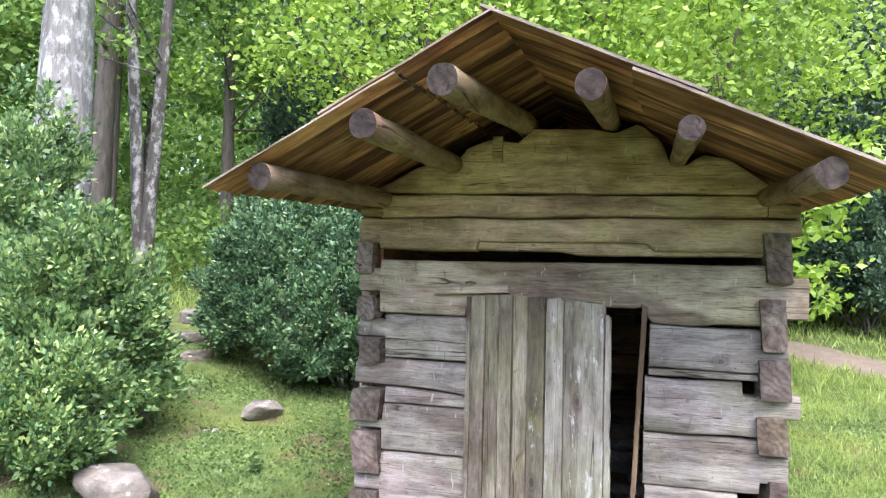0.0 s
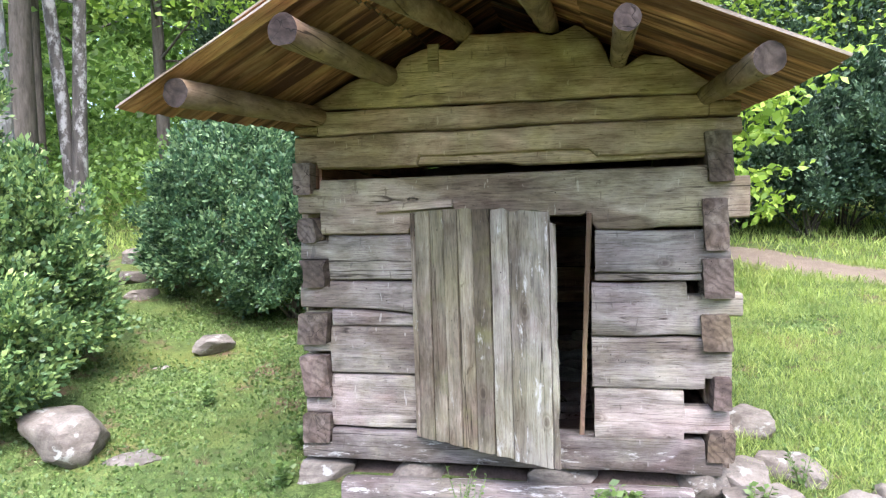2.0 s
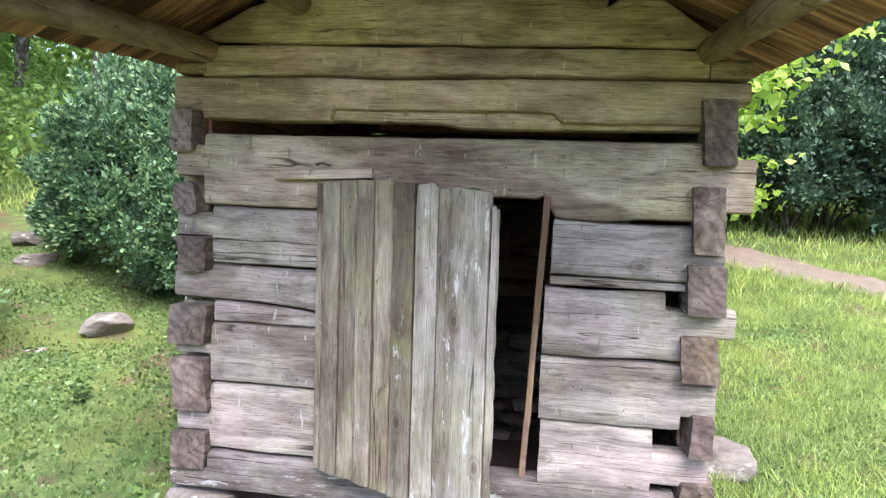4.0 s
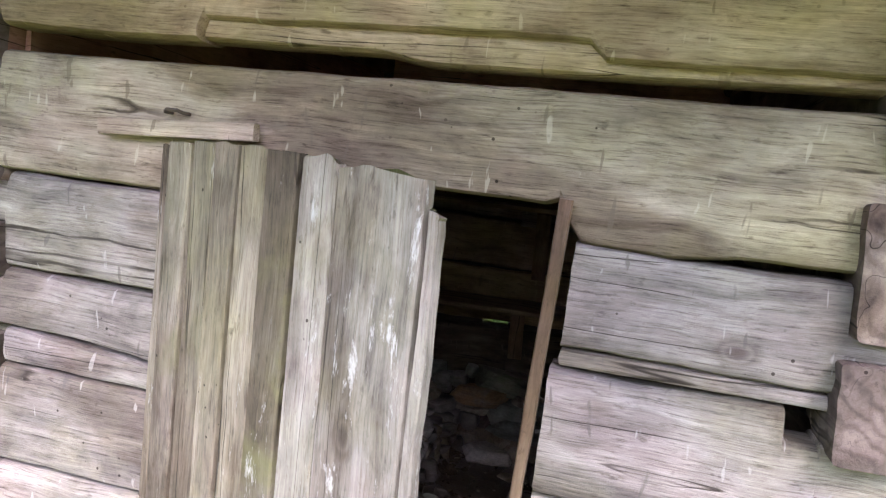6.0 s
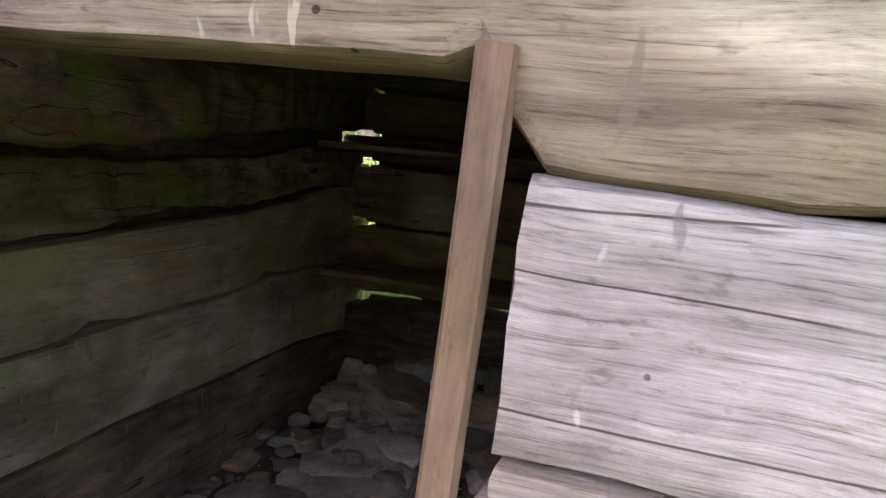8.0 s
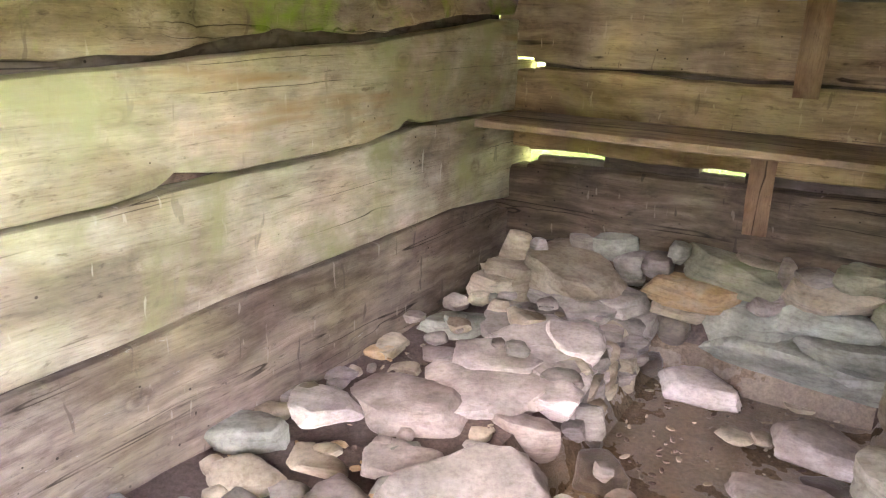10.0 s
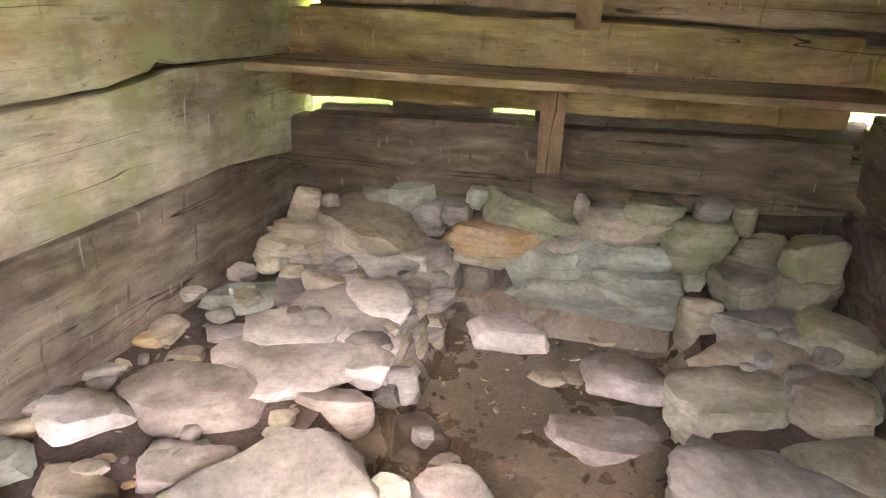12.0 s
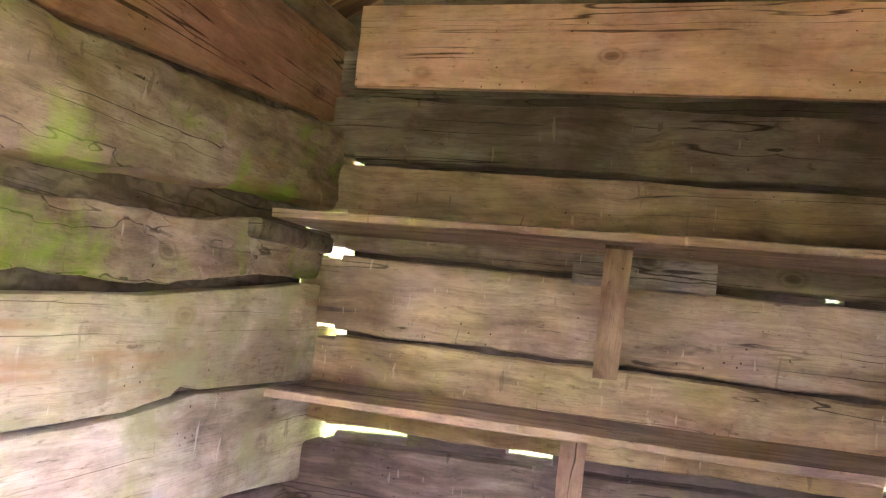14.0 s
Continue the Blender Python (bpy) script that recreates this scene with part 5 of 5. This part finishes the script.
bush("evergreen_shrub", "tall dark evergreen shrub at the wood's edge", 5.05, 10.32, 5.0, 3.6, 6.4, WOODS_DARK, 6, tufts=1000, per=70, leaf=0.1, radius=0.18)
for x, y, w, h, s in [(4.23, 9.34, 2.8, 2.9, 21), (6.18, 8.91, 3.2, 3.2, 22), (3.34, 10.37, 2.2, 2.6, 23)]:
    bush("evergreen_shrub", "low dark evergreen boughs at the meadow's edge", x, y, w, 2.2, h, WOODS_DARK, s, tufts=420, per=70, leaf=0.09, radius=0.15)
bush("evergreen_shrub", "dark evergreen shrub in the woods", -5.44, 9.83, 3.4, 3.0, 5.6, WOODS_DARK, 7, tufts=520, per=70, leaf=0.1, radius=0.18)
bush("evergreen_shrub", "dark evergreen shrub in the woods", 9.33, 8.37, 4.0, 3.6, 5.0, WOODS_DARK, 8, tufts=520, per=70, leaf=0.1, radius=0.18)

rnd = random.Random(77)
for i in range(26):
    a = radians(-75 + 150 * (i + rnd.uniform(0, 0.8)) / 26)
    dist = rnd.uniform(12, 24)
    if radians(18) < a < radians(42):
        dist = max(dist, 19)
    x, y = dist * math.sin(a), dist * math.cos(a) * 0.9
    tree("forest_tree", "slender forest tree with fresh green leaves", x, y, rnd.uniform(0.09, 0.2), rnd.uniform(10, 14), BARK if i % 3 else BARK_LICHEN, 100 + i,
         (rnd.uniform(-0.03, 0.03), 0), 9, WOODS, 1.5, 190, 40, 0.2, 3.6)


def woods(name, seed, r0, r1, n, leaf, mat, zlo, zhi, a0=-95, a1=95):
    rng = np.random.default_rng(seed)
    a = np.radians(rng.uniform(a0, a1, n))
    r = rng.uniform(r0, r1, n)
    p = np.stack([r * np.sin(a), r * np.cos(a), np.zeros(n)], 1)
    g = np.array([terrain(float(q[0]), float(q[1])) for q in p])
    p[:, 2] = g + rng.uniform(zlo, zhi, n) * rng.uniform(0.4, 1.0, n)
    c, d = clumps(rng, p, 45, leaf * 2.2, unit(rng.normal(size=p.shape)) * 0.4, (0, 0, -0.1), 0.5)
    ob = new(name, leaf_mesh(name, c, d, rng.uniform(0.7, 1.3, len(c)) * leaf, mat, 0.6))
    tagged(ob, "far hillside woods in fresh spring leaf", "woods", kind="stuff")


woods("far_woods", 1, 24, 46, 3600, 0.36, WOODS, 0.2, 17)
woods("far_woods", 2, 44, 70, 2600, 0.6, WOODS, 0.2, 22)
woods("undergrowth", 3, 9, 22, 1200, 0.12, WOODS, 0.05, 1.6, -95, 8)
# Never in view: added behind the camera, kept low so sky reaches the wall.
woods("woods_behind", 4, 34, 52, 1500, 0.6, WOODS, 0.2, 11, 100, 260)


# grass: blades and clover on the ground round the hut
def turf(name, label, n, x0, x1, y0, y1, lo, hi, mat, seed, lean, width):
    rng = np.random.default_rng(seed)
    xy = np.stack([rng.uniform(x0, x1, n), rng.uniform(y0, y1, n)], 1)
    keep = ~((xy[:, 0] > -1.25) & (xy[:, 0] < 1.3) & (xy[:, 1] > -0.25) & (xy[:, 1] < 3.1))
    k = (xy[:, 0] - 1.67) / 5.18
    keep &= ~((k > 0) & (k < 1) & (np.abs(xy[:, 1] - (8.82 - 6.59 * k)) < 0.65))
    thin = np.array([noise.noise(Vector((float(q[0]) * 1.3, float(q[1]) * 1.3, seed * 1.0))) for q in xy])
    xy = xy[keep & (thin > rng.uniform(-0.55, 0.15, n))]
    z = np.array([terrain(float(q[0]), float(q[1])) for q in xy])
    s = rng.uniform(lo, hi, len(xy))
    d = unit(np.stack([rng.normal(size=len(xy)) * lean, rng.normal(size=len(xy)) * lean, np.ones(len(xy))], 1))
    c = np.stack([xy[:, 0], xy[:, 1], z], 1) + d * (s * 0.42)[:, None]
    tagged(new(name, leaf_mesh(name, c, d, s, mat, width)), label, "grass", kind="stuff")


turf("grass", "short green grass among moss", 80000, -5, 4.5, -2.0, 5.5, 0.025, 0.075, BLADE, 1, 0.6, 0.06)
turf("grass", "long pale green grass beside the hut", 110000, 1.3, 5.5, 0.0, 7, 0.04, 0.12, BLADE_PALE, 2, 0.6, 0.04)
turf("clover", "low clover and broad leaved weeds", 60000, -5, 1.2, -1.6, 3.2, 0.012, 0.036, CLOVER, 3, 1.6, 0.8)
turf("clover", "low clover and broad leaved weeds", 26000, 1.2, 5, -1.0, 4.0, 0.012, 0.036, CLOVER, 4, 1.6, 0.8)
turf("grass", "meadow grass towards the woods", 50000, -9, 11, 4.5, 14, 0.08, 0.2, BLADE_PALE, 5, 0.45, 0.09)


# trodden path across the meadow
def trail():
    bm = bmesh.new()
    prev = None
    for i in range(40):
        k = i / 39
        x, y = 1.67 + 5.18 * k, 8.82 - 6.59 * k
        w = 0.55 + 0.12 * noise.noise(Vector((k * 9, 0, 0)))
        row = [bm.verts.new((x + w * j * 0.5, y + w * j * 1.0, terrain(x + w * j * 0.5, y + w * j) + 0.03 - 0.012 * abs(j) ** 3)) for j in (-1, -0.5, 0, 0.5, 1)]
        if prev:
            for p, q in zip(zip(prev, prev[1:]), zip(row, row[1:])):
                bm.faces.new((p[0], p[1], q[1], q[0]))
        prev = row
    return bm


tagged(link("path", trail(), TRACK), "bare trodden earth path through the grass", "path", kind="structure")


# weeds growing against the sill and by the corners
def weed(x, y, h, n, seed, mat, leaf):
    rng = np.random.default_rng(seed)
    z0 = terrain(x, y)
    w = tagged(new("weed"), "small leafy green weed beside the hut", "weed")
    cs, ds = [], []
    for k in range(n):
        a, ln = rng.uniform(0, 6.28), h * rng.uniform(0.6, 1.1)
        s, e = Vector((x, y, z0 - 0.01)), Vector((x + math.cos(a) * ln * 0.35, y + math.sin(a) * ln * 0.35, z0 + ln))
        part("stem", tube([s, s.lerp(e, 0.5) + Vector((0, 0, 0.02)), e], [0.003, 0.002, 0.0015], 5), mat, w)
        for j in range(12):
            p = s.lerp(e, 0.25 + 0.75 * j / 11)
            b = rng.uniform(0, 6.28)
            cs.append((p.x + math.cos(b) * leaf * 0.5, p.y + math.sin(b) * leaf * 0.5, p.z))
            ds.append((math.cos(b), math.sin(b), 0.25))
    crown = new("leaves", leaf_mesh("leaves", np.array(cs), unit(np.array(ds)), rng.uniform(0.7, 1.3, len(cs)) * leaf, mat, 0.6))
    crown.parent = w


for i, (x, y, h, leaf) in enumerate([(-0.2, -0.34, 0.3, 0.02), (-0.12, -0.42, 0.24, 0.02), (0.55, -0.3, 0.18, 0.05), (0.68, -0.26, 0.15, 0.05), (-1.28, -0.12, 0.16, 0.05),
                                     (1.3, -0.2, 0.2, 0.04), (1.55, -0.35, 0.22, 0.03), (-1.35, 0.3, 0.14, 0.05), (1.6, 0.15, 0.25, 0.03), (-2.0, 1.6, 0.25, 0.03), (-2.3, 0.9, 0.16, 0.05)]):
    weed(x, y, h, 5, 900 + i, CLOVER, leaf)
